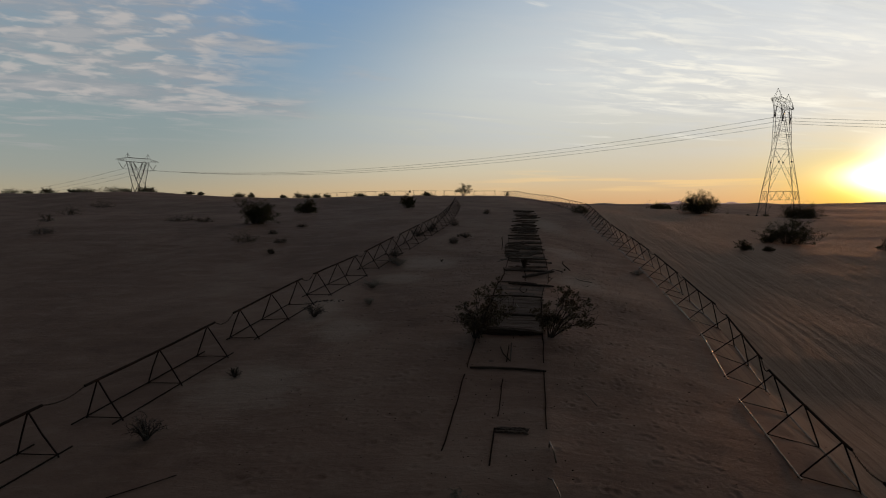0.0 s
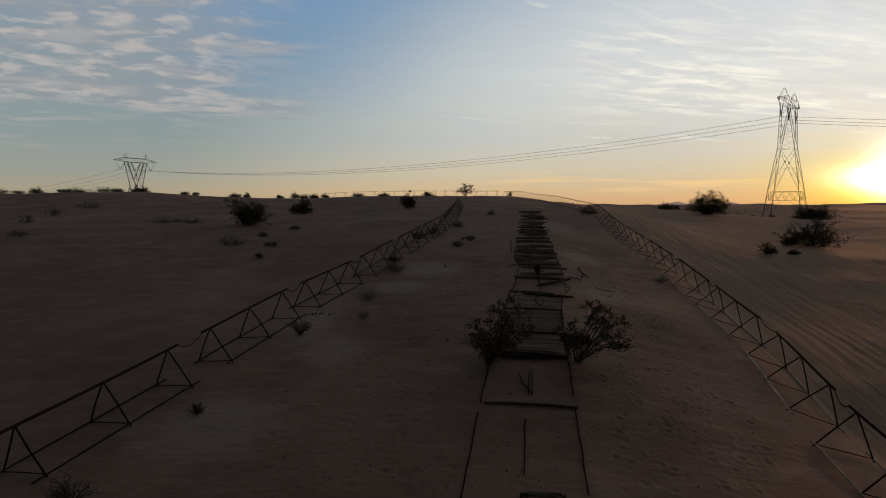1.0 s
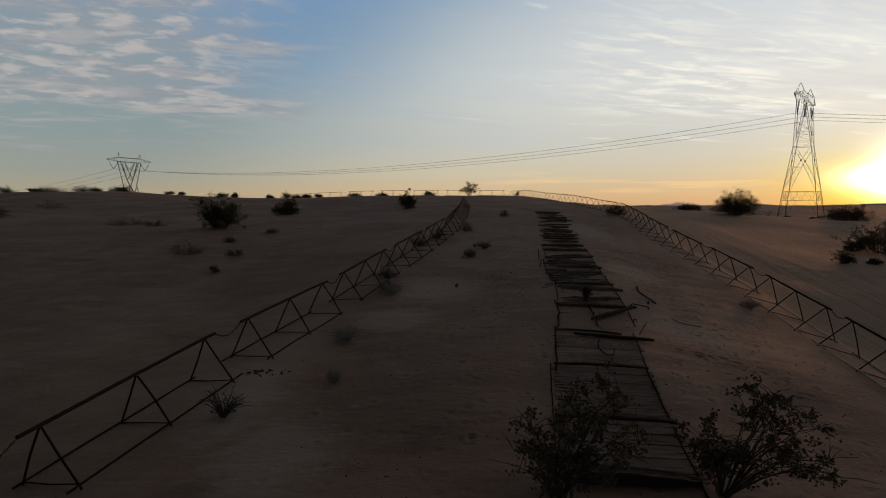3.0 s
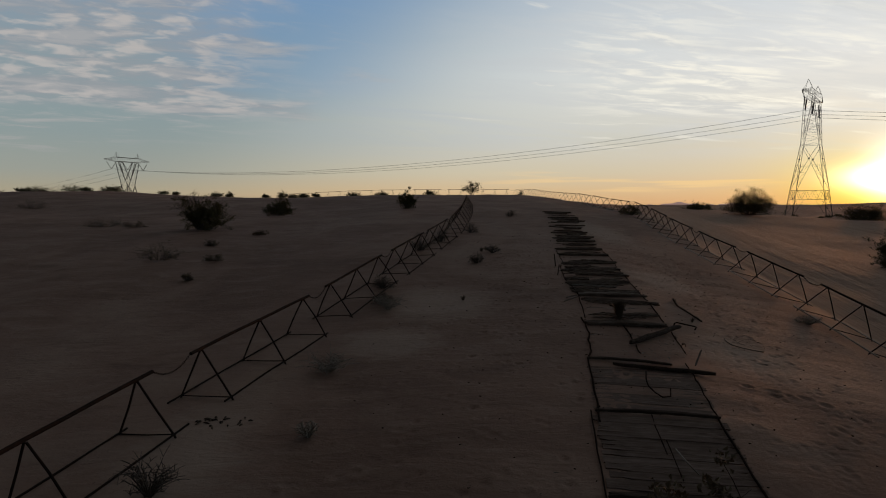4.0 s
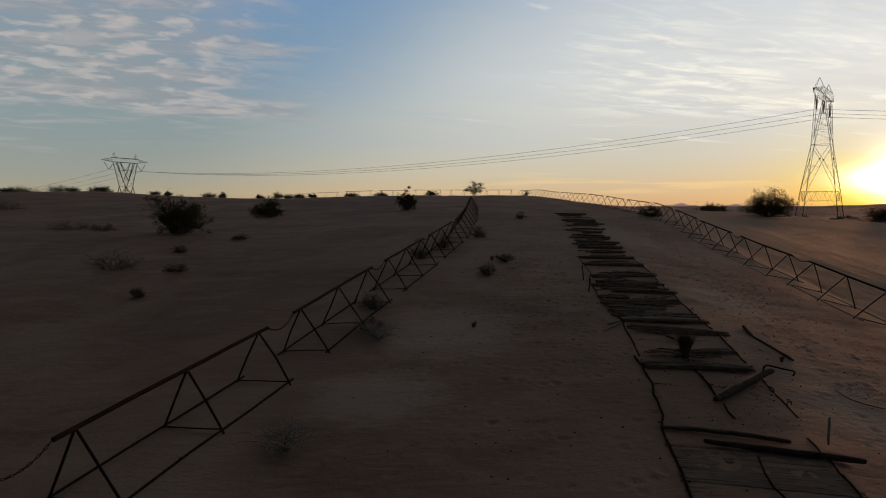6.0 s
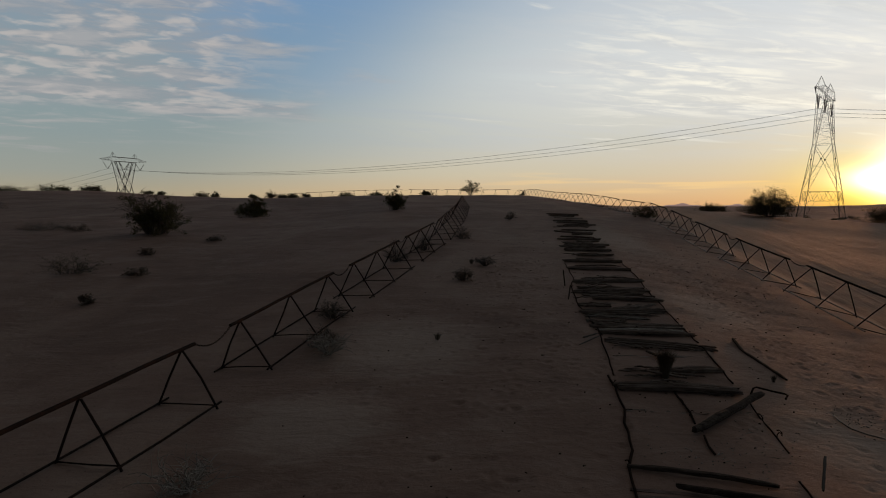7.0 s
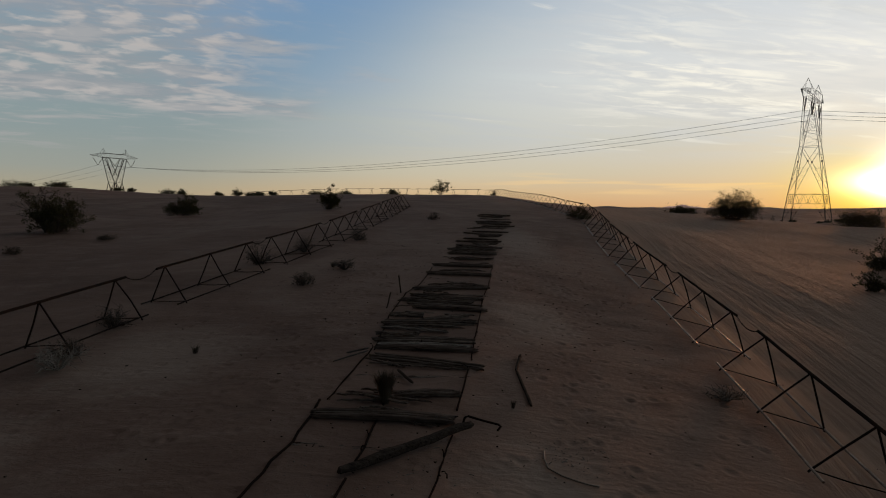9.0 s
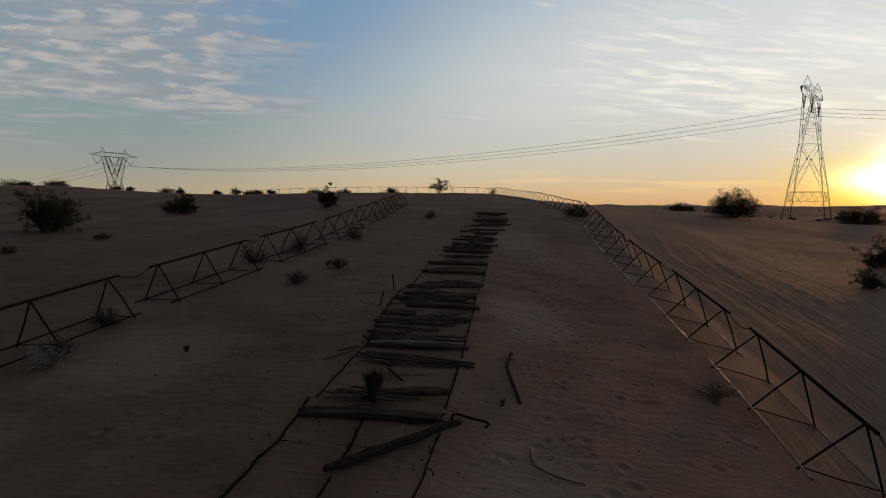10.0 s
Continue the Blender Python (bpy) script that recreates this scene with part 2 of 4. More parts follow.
def make_wood(name, dark, pale, cracks=1.0):
    """Weathered timber: long grain, pale bleached streaks, dark checks; the grain runs along x."""
    m, n = material(name)
    at = n.add("ShaderNodeTexCoord").outputs["Object"]
    rnd = n.add("ShaderNodeObjectInfo").outputs["Random"]
    moved = n.vmath("ADD", at, n.add("ShaderNodeCombineXYZ", {0: n.math("MULTIPLY", rnd, 37.0), 1: n.math("MULTIPLY", rnd, 11.0), 2: 0.0}).outputs[0])
    grain = n.noise(n.vmath("MULTIPLY", moved, (1.3, 26.0, 26.0)), 1.0, 6, 0.7, 0.4)
    check = n.noise(n.vmath("MULTIPLY", moved, (0.7, 48.0, 30.0)), 1.0, 2, 0.5, 0.6)
    stain = n.noise(moved, 2.2, 4, 0.6)
    c = n.mix(n.span(grain, 0.38, 0.66), dark, pale)
    c = n.mix(n.span(stain, 0.45, 0.75, 0, 0.5), c, tuple(v * 0.5 for v in dark[:3]) + (1,))
    c = n.mix(n.math("MULTIPLY", rnd, 0.45), c, tuple(v * 0.7 for v in dark[:3]) + (1,))
    c = n.mix(n.span(check, 0.6, 0.68, 0.0, cracks), c, (0.022, 0.016, 0.012, 1))
    h = n.math("SUBTRACT", n.math("ADD", grain, n.math("MULTIPLY", stain, 0.4)), n.span(check, 0.58, 0.68))
    finish(n, c, 0.92, h, 0.5, 0.01, extra={"Specular IOR Level": 0.03})
    return m


def make_metal(name, base, rust, amount, rough=0.6, metallic=0.4, shine=0.5):
    m, n = material(name)
    at = n.add("ShaderNodeTexCoord").outputs["Object"]
    big = n.noise(at, 3.0, 5, 0.65)
    small = n.noise(at, 45.0, 3, 0.6)
    c = n.mix(n.span(big, 0.62 - amount * 0.5, 0.78 - amount * 0.3), base, rust)
    c = n.mix(n.span(small, 0.5, 0.75, 0, 0.4), c, tuple(v * 0.5 for v in rust[:3]) + (1,))
    finish(n, c, n.span(small, 0.3, 0.7, rough - 0.12, rough + 0.2), small, 0.3, 0.003, metallic, {"Specular IOR Level": shine})
    return m


def make_leaf(name, a, b):
    m, n = material(name)
    rnd = n.add("ShaderNodeNewGeometry").outputs["Random Per Island"]
    c = n.mix(rnd, a, b)
    finish(n, c, 0.8, extra={"Specular IOR Level": 0.05})
    return m


def make_bark(name, a, b):
    m, n = material(name)
    at = n.add("ShaderNodeTexCoord").outputs["Object"]
    k = n.noise(at, 14.0, 4, 0.6)
    finish(n, n.mix(k, a, b), 0.9, k, 0.5, 0.006)
    return m


def make_rock(name, a, b, scale):
    m, n = material(name)
    at = n.add("ShaderNodeTexCoord").outputs["Object"]
    k = n.noise(at, scale, 5, 0.6)
    finish(n, n.mix(k, a, b), 0.95)
    return m


SAND = make_sand()
PLANK = make_wood("weathered_plank", (0.125, 0.088, 0.068, 1), (0.37, 0.285, 0.225, 1))
DUSTY = make_wood("sanded_deck_board", (0.15, 0.107, 0.085, 1), (0.27, 0.205, 0.17, 1), 0.35)
BLEACHED = make_wood("bleached_plank", (0.17, 0.13, 0.102, 1), (0.56, 0.48, 0.41, 1))
LOG = make_wood("dark_log", (0.06, 0.043, 0.034, 1), (0.14, 0.108, 0.085, 1))
RUST = make_metal("rusty_pipe", (0.02, 0.0155, 0.0135, 1), (0.034, 0.019, 0.0135, 1), 0.4, 0.9, 0.0, 0.02)
RAIL = make_metal("worn_steel_rail", (0.2, 0.148, 0.11, 1), (0.09, 0.055, 0.037, 1), 0.35, 0.42, 0.7)
BAND = make_metal("rusted_band", (0.024, 0.018, 0.016, 1), (0.036, 0.022, 0.017, 1), 0.5, 0.85, 0.0, 0.0)
GALV = make_metal("dull_galvanised_steel", (0.04, 0.04, 0.039, 1), (0.048, 0.04, 0.035, 1), 0.2, 0.7, 0.0)
WIRE = make_metal("aluminium_conductor", (0.06, 0.06, 0.06, 1), (0.05, 0.048, 0.045, 1), 0.2, 0.5, 0.3)
GLASS = make_metal("glazed_insulator", (0.07, 0.05, 0.04, 1), (0.09, 0.07, 0.06, 1), 0.2, 0.25, 0.0)
LEAF = make_leaf("creosote_leaf", (0.07, 0.066, 0.032, 1), (0.13, 0.115, 0.055, 1))
DUSTLEAF = make_leaf("dusty_creosote_leaf", (0.13, 0.106, 0.07, 1), (0.2, 0.162, 0.108, 1))
DRYLEAF = make_leaf("dry_grass", (0.14, 0.112, 0.082, 1), (0.09, 0.072, 0.052, 1))
SCRUB = make_leaf("dry_scrub_leaf", (0.17, 0.13, 0.092, 1), (0.12, 0.093, 0.066, 1))
TWIG = make_bark("grey_twig", (0.05, 0.04, 0.031, 1), (0.1, 0.082, 0.065, 1))
PALETWIG = make_bark("bleached_twig", (0.22, 0.19, 0.155, 1), (0.34, 0.30, 0.25, 1))
HILL = make_rock("far_hill", (0.16, 0.12, 0.11, 1), (0.22, 0.17, 0.15, 1), 0.01)


def make_haze_glow():
    """Mountains so far off that only the lit air in front shows, painted as their own glow."""
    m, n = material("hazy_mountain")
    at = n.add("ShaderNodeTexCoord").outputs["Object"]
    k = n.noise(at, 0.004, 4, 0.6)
    # Emission on the slopes stands for the sunset light caught in the haze.
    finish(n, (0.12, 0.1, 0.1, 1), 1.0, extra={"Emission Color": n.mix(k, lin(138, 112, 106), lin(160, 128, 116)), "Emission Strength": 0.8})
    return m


HAZE_GLOW = make_haze_glow()

# ---- mesh helpers ----


def part(name, bm, mat, parent=None, label="", smooth=False):
    """Links a bmesh as one mesh object, under a thing or a part."""
    me = bpy.data.meshes.new(name)
    bm.to_mesh(me)
    bm.free()
    me.materials.append(mat)
    if smooth:
        me.shade_smooth()
    ob = new(name, me)
    ob.parent = parent
    if label:
        ob["label"] = label
    return ob


def empty(name, m=None):
    ob = new(name)
    ob.empty_display_size = 0.2
    if m is not None:
        ob.matrix_world = m
    return ob


def tube(bm, pts, radii, sides=8, caps=True):
    """A round bar through points."""
    pts = [Vector(p) for p in pts]
    if not isinstance(radii, (list, tuple)):
        radii = [radii] * len(pts)
    rings, side = [], None
    for i, p in enumerate(pts):
        d = (pts[min(i + 1, len(pts) - 1)] - pts[max(i - 1, 0)]).normalized()
        if side is None:
            side = d.orthogonal().normalized()
        side = (side - d * side.dot(d)).normalized()
        up = d.cross(side)
        rings.append([bm.verts.new(p + radii[i] * (math.cos(a) * side + math.sin(a) * up)) for a in (2 * math.pi * k / sides for k in range(sides))])
    for a, b in zip(rings, rings[1:]):
        for k in range(sides):
            bm.faces.new((a[k], a[(k + 1) % sides], b[(k + 1) % sides], b[k]))
    if caps:
        bm.faces.new(rings[0][::-1])
        bm.faces.new(rings[-1])
    return rings


def bar(bm, a, b, w):
    tube(bm, [a, b], w, 4)


# ---- the ground ----
CREST_Y = (-400, -60, 0, 14, 19, 28, 35, 42, 48, 53, 72, 96, 120, 140, 165, 210, 280, 400, 9000)
CREST_Z = (-8.0, -5.5, -2.0, -0.68, -0.16, 0.82, 1.28, 1.92, 2.4, 2.78, 4.2, 5.5, 6.5, 7.0, 6.6, 3.6, 0.6, -0.5, -0.5)
_fy = np.arange(-420.0, 700.0, 1.0)
_fz = np.interp(_fy, CREST_Y, CREST_Z)
_k = np.exp(-0.5 * (np.arange(-9, 10) / 3.0) ** 2)
_fz = np.convolve(np.pad(_fz, 9, mode="edge"), _k / _k.sum(), mode="valid")


def road_x(y):
    """The middle of the plank road."""
    return np.interp(y, (-60, 19, 28, 35, 39, 44, 49, 57, 64, 72, 84, 140), (-9.1, 1.93, 3.22, 4.5, 5.05, 5.5, 6.18, 7.25, 8.4, 9.05, 9.4, 10.5))


def swell(x, y, length, seed):
    """Smooth rolling noise from a few sine waves."""
    r = np.random.RandomState(seed)
    out = 0
    for _ in range(7):
        a, k, p = r.uniform(0, math.pi), 2 * math.pi / (length * r.uniform(0.6, 1.6)), r.uniform(0, 7)
        out = out + np.sin(k * (x * math.cos(a) + y * math.sin(a)) + p)
    return out / 3.5


def smooth01(v):
    v = np.clip(v, 0, 1)
    return v * v * (3 - 2 * v)


def ground_z(x, y):
    x, y = np.asarray(x, float), np.asarray(y, float)
    crest = np.interp(y, _fy, _fz)
    s = x - road_x(y)
    steep = np.interp(y, (10, 16, 21.5, 25, 30, 37, 44, 48, 58, 74, 110), (1.0, 1.0, 1.3, 1.14, 1.12, 1.12, 0.95, 0.92, 0.65, 0.3, 0.7))
    fall = np.clip(s - 1.2, 0, 8.0)
    right = (0.095 * fall + 0.0072 * fall * fall) * steep + np.interp(s, (8, 18, 26, 35, 45, 80, 200), (0, 0.82, 1.25, 1.7, 2.1, 3.1, 4.1))
    left = np.interp(-s, (3, 10, 18, 40), (0, 0.33, 0.8, 1.1)) * np.interp(y, (20, 40, 48, 70), (1, 0.75, 0.4, 0))
    west = smooth01((-x - 12) / 80) * smooth01((y - 60) / 60)
    hollow = 0.7 * np.exp(-(((y - 82) / 20) ** 2)) * smooth01((-x - 4) / 10)
    rim = (0.4 * np.exp(-(((x + 66) / 10) ** 2)) - 0.65 * np.exp(-(((x + 36) / 14) ** 2))) * smooth01((y - 90) / 40)
    right = right + smooth01((s - 10) / 14) * smooth01((60 - s) / 25) * np.interp(y, (42, 55, 72, 90, 112), (0, 0.05, 0.8, 0.7, 0.1))
    # Added valley along the sun's bearing, so low light reaches the right-hand slope.
    sun_dip = 0.45 * np.exp(-(((x - 20 - 0.674 * (y - 50)) / 11) ** 2)) * smooth01((y - 50) / 20) * smooth01((150 - y) / 45)
    hill = crest - right - sun_dip - left - hollow + 0.5 * west + rim
    plain = np.clip(-0.5 + 0.022 * x, -5, 4)
    out = smooth01((np.hypot(x - 5, y - 70) - 130) / 160)
    z = hill * (1 - out) + plain * out
    far = smooth01((np.hypot(x, y) - 220) / 300)
    z = z + far * (1.3 * swell(x, y, 160, 3) + 2.2 * swell(x, y, 600, 4))
    mid = smooth01((np.hypot(x - 5, y - 40) - 25) / 60)
    z = z + mid * (1 - far) * 0.12 * swell(x, y, 26, 5)
    z = z - 2.3 * smooth01((x - 46) / 25) * smooth01((y - 103) / 42) * smooth01((230 - y) / 60) + 1.3 * np.exp(-(((x - 115) / 42) ** 2) - ((y - 225) / 34) ** 2)
    return z + 0.045 * swell(x, y, 7.0, 6) + 0.012 * swell(x, y, 2.3, 7)


def gz(x, y):
    return float(ground_z(x, y))


def spread(lo, hi, step, reach, grow=1.09):
    """Even steps from lo to hi, then growing steps as far as reach on both sides."""
    mid = list(np.arange(lo, hi, step))
    up, v, s = [], hi, step
    while v < reach:
        up.append(v)
        s *= grow
        v += s
    down, v, s = [], lo - step, step
    while v > -reach:
        down.append(v)
        s *= grow
        v -= s
    return np.array(down[::-1] + mid + up + [reach])


def footprints(xs, ys):
    """Shallow prints and scuffs along the walkers' lines beside the road."""
    r = np.random.RandomState(12)
    dz = np.zeros((len(ys), len(xs)))
    for _ in range(1500):
        py = r.uniform(12, 54)
        px = road_x(py) + r.choice([r.normal(-3.2, 1.6), r.normal(3.6, 1.4)])
        rad, deep, lean = r.uniform(0.06, 0.105), r.uniform(0.014, 0.034), r.uniform(0.6, 1.0)
        i0, i1 = np.searchsorted(xs, (px - 0.6, px + 0.6))
        j0, j1 = np.searchsorted(ys, (py - 0.6, py + 0.6))
        d = np.hypot((xs[None, i0:i1] - px) / lean, ys[j0:j1, None] - py) / rad
        dz[j0:j1, i0:i1] += deep * (-np.exp(-d * d) + 0.4 * np.exp(-((d - 1.7) ** 2) * 3))
    return dz


def tyre_tracks(x, y):
    """Ruts of many vehicles on the slope outside the barrier."""
    s = x - np.interp(y, (10, 20, 30, 37, 44, 58, 74, 110), (9.4, 11.6, 13.3, 14.3, 15.0, 16.0, 18.5, 26.0))
    on = smooth01((s - 0.4) / 1.5) * smooth01((34 - s) / 14) * smooth01((150 - y) / 60)
    w = s + 0.5 * np.sin(y * 0.13) + 0.25 * np.sin(y * 0.31 + s)
    return on * (0.006 * np.sin(w * 3.1) + 0.007 * np.sin(w * 5.3 + 1) + 0.010 * np.sin(w * 9.3 + 0.04 * y))


def make_ground():
    xs, ys = spread(-10.5, 16, 0.068, 4700, 1.03), spread(11, 50, 0.068, 4700, 1.026)
    x, y = np.meshgrid(xs, ys)
    z = ground_z(x, y) + footprints(xs, ys) + tyre_tracks(x, y)
    nx, ny = len(xs), len(ys)
    me = bpy.data.meshes.new("ground")
    i = np.arange(nx * ny).reshape(ny, nx)
    quads = np.stack([i[:-1, :-1], i[:-1, 1:], i[1:, 1:], i[1:, :-1]], -1).reshape(-1, 4)
    me.vertices.add(nx * ny)
    me.vertices.foreach_set("co", np.stack([x, y, z], -1).ravel())
    me.loops.add(quads.size)
    me.loops.foreach_set("vertex_index", quads.ravel())
    me.polygons.add(len(quads))
    me.polygons.foreach_set("loop_start", np.arange(0, quads.size, 4))
    me.update(calc_edges=True)
    me.validate()
    me.shade_smooth()
    me.materials.append(SAND)
    tagged(new("ground", me), "rippled brown dune sand with footprints and tyre tracks", "sand", kind="structure")


make_ground()


def on_ground(x, y, up=0.0):
    return Vector((x, y, gz(x, y) + up))


def make_hills():
    for k, (az, wide, far, high) in enumerate(((13, 16, 4300, 18), (20, 7, 4600, 33), (24.5, 6, 4600, 28), (28, 16, 4400, 20), (38, 22, 4200, 26), (-2, 14, 4500, 12))):
        bm = bmesh.new()
        r = random.Random(40 + k)
        n, rows = 60, []
        for j in range(n + 1):
            a = radians(az + wide * (j / n - 0.5))
            env = math.sin(math.pi * j / n) ** 0.7
            h = high * env * (0.7 + 0.2 * math.sin(j * 0.23 + k) + 0.1 * math.sin(j * 0.61 + 2 * k) + 0.04 * r.random())
            d = Vector((math.sin(a), math.cos(a), 0))
            rows.append([bm.verts.new(d * far + Vector((0, 0, -12))), bm.verts.new(d * (far + 120) + Vector((0, 0, max(h * 0.75, -8)))),
                         bm.verts.new(d * (far + 200) + Vector((0, 0, max(h, -8)))), bm.verts.new(d * (far + 420) + Vector((0, 0, -12)))])
        for a, b in zip(rows, rows[1:]):
            for q in range(3):
                bm.faces.new((a[q], b[q], b[q + 1], a[q + 1]))
        tagged(part("backdrop_hills", bm, HAZE_GLOW if far > 4550 else HILL, smooth=True), "low bare hills on the far horizon", "hills", kind="structure")


make_hills()

# ---- the barrier of welded pipe on both sides of the road ----
UNIT_HALF, PIPE_UP = 2.86, 1.08


def make_section(a, b, lean, seed, rail, foot):
    """One welded section between two plan points: a top pipe on three A-frames with two base rails."""
    r = random.Random(seed)
    pa, pb = on_ground(*a), on_ground(*b)
    mid = (pa + pb) / 2
    along = (pb - pa).normalized()
    side = along.cross(Vector((0, 0, 1))).normalized()
    up = side.cross(along).normalized()
    cross = gz(mid.x + side.x * foot, mid.y + side.y * foot) - gz(mid.x - side.x * foot, mid.y - side.y * foot)
    turn = Matrix.Rotation(radians(lean) - math.atan2(cross, 2 * foot), 3, along)
    side, up = turn @ side, turn @ up
    m = Matrix((( *side,), (*along,), (*up,))).transposed().to_4x4()
    m.translation = mid + Vector((0, 0, 0.035))
    root = empty("barrier_section", m)
    half = (pb - pa).length / 2
    # Top pipe, a little bent.
    bm = bmesh.new()
    sag = r.uniform(-0.025, 0.01)
    tube(bm, [(r.uniform(-0.012, 0.012), half * (k / 4 - 1), PIPE_UP + sag * (1 - (k / 4 - 1) ** 2)) for k in range(9)], 0.036, 10)
    part("top_pipe", bm, RUST, root, smooth=False)
    step = half - 0.42
    for k in (-1, 0, 1):
        y = k * step + r.uniform(-0.05, 0.05)
        for s in (-1, 1):
            bm = bmesh.new()
            fx, fy = s * (foot + r.uniform(-0.02, 0.02)), y + r.uniform(-0.04, 0.04)
            bow = r.uniform(-0.02, 0.02)
            tube(bm, [(s * 0.02, y, PIPE_UP - 0.03), ((fx + s * 0.02) / 2 + bow, (y + fy) / 2 + bow, PIPE_UP / 2), (fx, fy, 0.0), (fx * 1.04, fy, -0.06)], 0.021, 8)
            part("leg", bm, RUST, root)
        bm = bmesh.new()
        tube(bm, [(-foot, y, 0.015), (0, y + r.uniform(-0.02, 0.02), 0.015 + r.uniform(-0.02, 0.01)), (foot, y, 0.015)], 0.014, 6)
        part("cross_tie", bm, RUST, root)
    for s in (-1, 1):
        bm = bmesh.new()
        e0, e1 = r.uniform(-0.1, 0.25), r.uniform(-0.1, 0.25)
        tube(bm, [(s * (foot + 0.01), -half + e0, 0.02), (s * foot, -half / 3, 0.03 + r.uniform(-0.03, 0.01)), (s * foot, half / 3, 0.03 + r.uniform(-0.03, 0.01)), (s * (foot + 0.01), half - e1, 0.02)], 0.025 if rail is RAIL else 0.021, 8)
        part("base_rail", bm, rail, root, "worn bare steel base rail" if rail is RAIL else "")
    tagged(root, "rusty welded pipe barrier section on A-frame legs in sand", "barrier", "barrier sections along the plank road")
    tip0, tip1 = m @ Vector((0, -half, PIPE_UP)), m @ Vector((0, half, PIPE_UP))
    return tip0, tip1


def make_chain(p, q, seed):
    """A short slack chain between two pipe ends."""
    r = random.Random(seed)
    d = q - p
    n = max(8, int(d.length / 0.06))
    drop = 0.10 + 0.1 * r.random()
    pts = [p + d * (k / n) - Vector((0, 0, drop * 4 * (k / n) * (1 - k / n))) for k in range(n + 1)]
    bm = bmesh.new()
    for k, (a, b) in enumerate(zip(pts, pts[1:])):
        t = (b - a).normalized()
        s = t.orthogonal().normalized()
        u = t.cross(s)
        s = s if k % 2 else u
        c, half = (a + b) / 2, (b - a).length * 0.66
        tube(bm, [c - t * half, c - t * half * 0.5 + s * 0.014, c + t * half * 0.5 + s * 0.014, c + t * half,
                  c + t * half * 0.5 - s * 0.014, c - t * half * 0.5 - s * 0.014, c - t * half], 0.0065, 4, False)
    tagged(part("chain", bm, BAND), "slack rusty chain linking two barrier pipes", "chain", "barrier chains")


def along_line(pts, d):
    """The plan point d metres along a line of points."""
    for (x0, y0), (x1, y1) in zip(pts, pts[1:]):
        e = math.hypot(x1 - x0, y1 - y0)
        if d <= e:
            return (x0 + (x1 - x0) * d / e, y0 + (y1 - y0) * d / e)
        d -= e
    return None


def dist_to(pts, y):
    d = 0
    for (x0, y0), (x1, y1) in zip(pts, pts[1:]):
        e = math.hypot(x1 - x0, y1 - y0)
        if y0 <= y <= y1:
            return d + e * (y - y0) / (y1 - y0)
        d += e


def make_barrier(pts, middles, pitch, lean, seed, rail, foot):
    """Sections centred at the given y, then on at an even pitch to the end of the line."""
    last, k, d = None, 0, 0
    while True:
        d = dist_to(pts, middles[k]) if k < len(middles) else d + pitch
        a, b = along_line(pts, d - UNIT_HALF), along_line(pts, d + UNIT_HALF)
        if a is None or b is None:
            break
        t0, t1 = make_section(a, b, lean, seed + k, rail, foot)
        if last is not None:
            make_chain(last, t0, seed + k)
        last, k = t1, k + 1
    return last


LEFT = [(-12.2, 5.0), (-9.1, 16.6), (-8.47, 18.75), (-7.95, 21.0), (-7.0, 25.55), (-6.44, 27.8), (-5.35, 32.15), (-3.85, 39.1), (-2.36, 45.87), (-0.25, 57.0), (0.95, 70.0), (1.75, 86.5)]
RIGHT = [(7.4, 4.0), (9.3, 16.5), (9.85, 19.3), (11.4, 26.0), (11.72, 28.1), (12.06, 30.8), (12.78, 37.3), (13.05, 40.0), (13.35, 44.4), (13.6, 47.0), (13.8, 51.0), (14.4, 58.0), (16.5, 74.0),
         (15.2, 105.0), (12.8, 137.0), (2.0, 142.0), (-16.0, 146.0), (-40.0, 152.0)]
make_barrier(LEFT, (5.4, 12.0, 18.75, 25.55, 32.15, 39.1, 45.9), 6.9, -2.5, 100, RUST, 0.6)
make_barrier(RIGHT, (9.5, 16.5, 23.45, 30.75, 37.35, 44.4), 6.95, 1.0, 200, RAIL, 0.69)

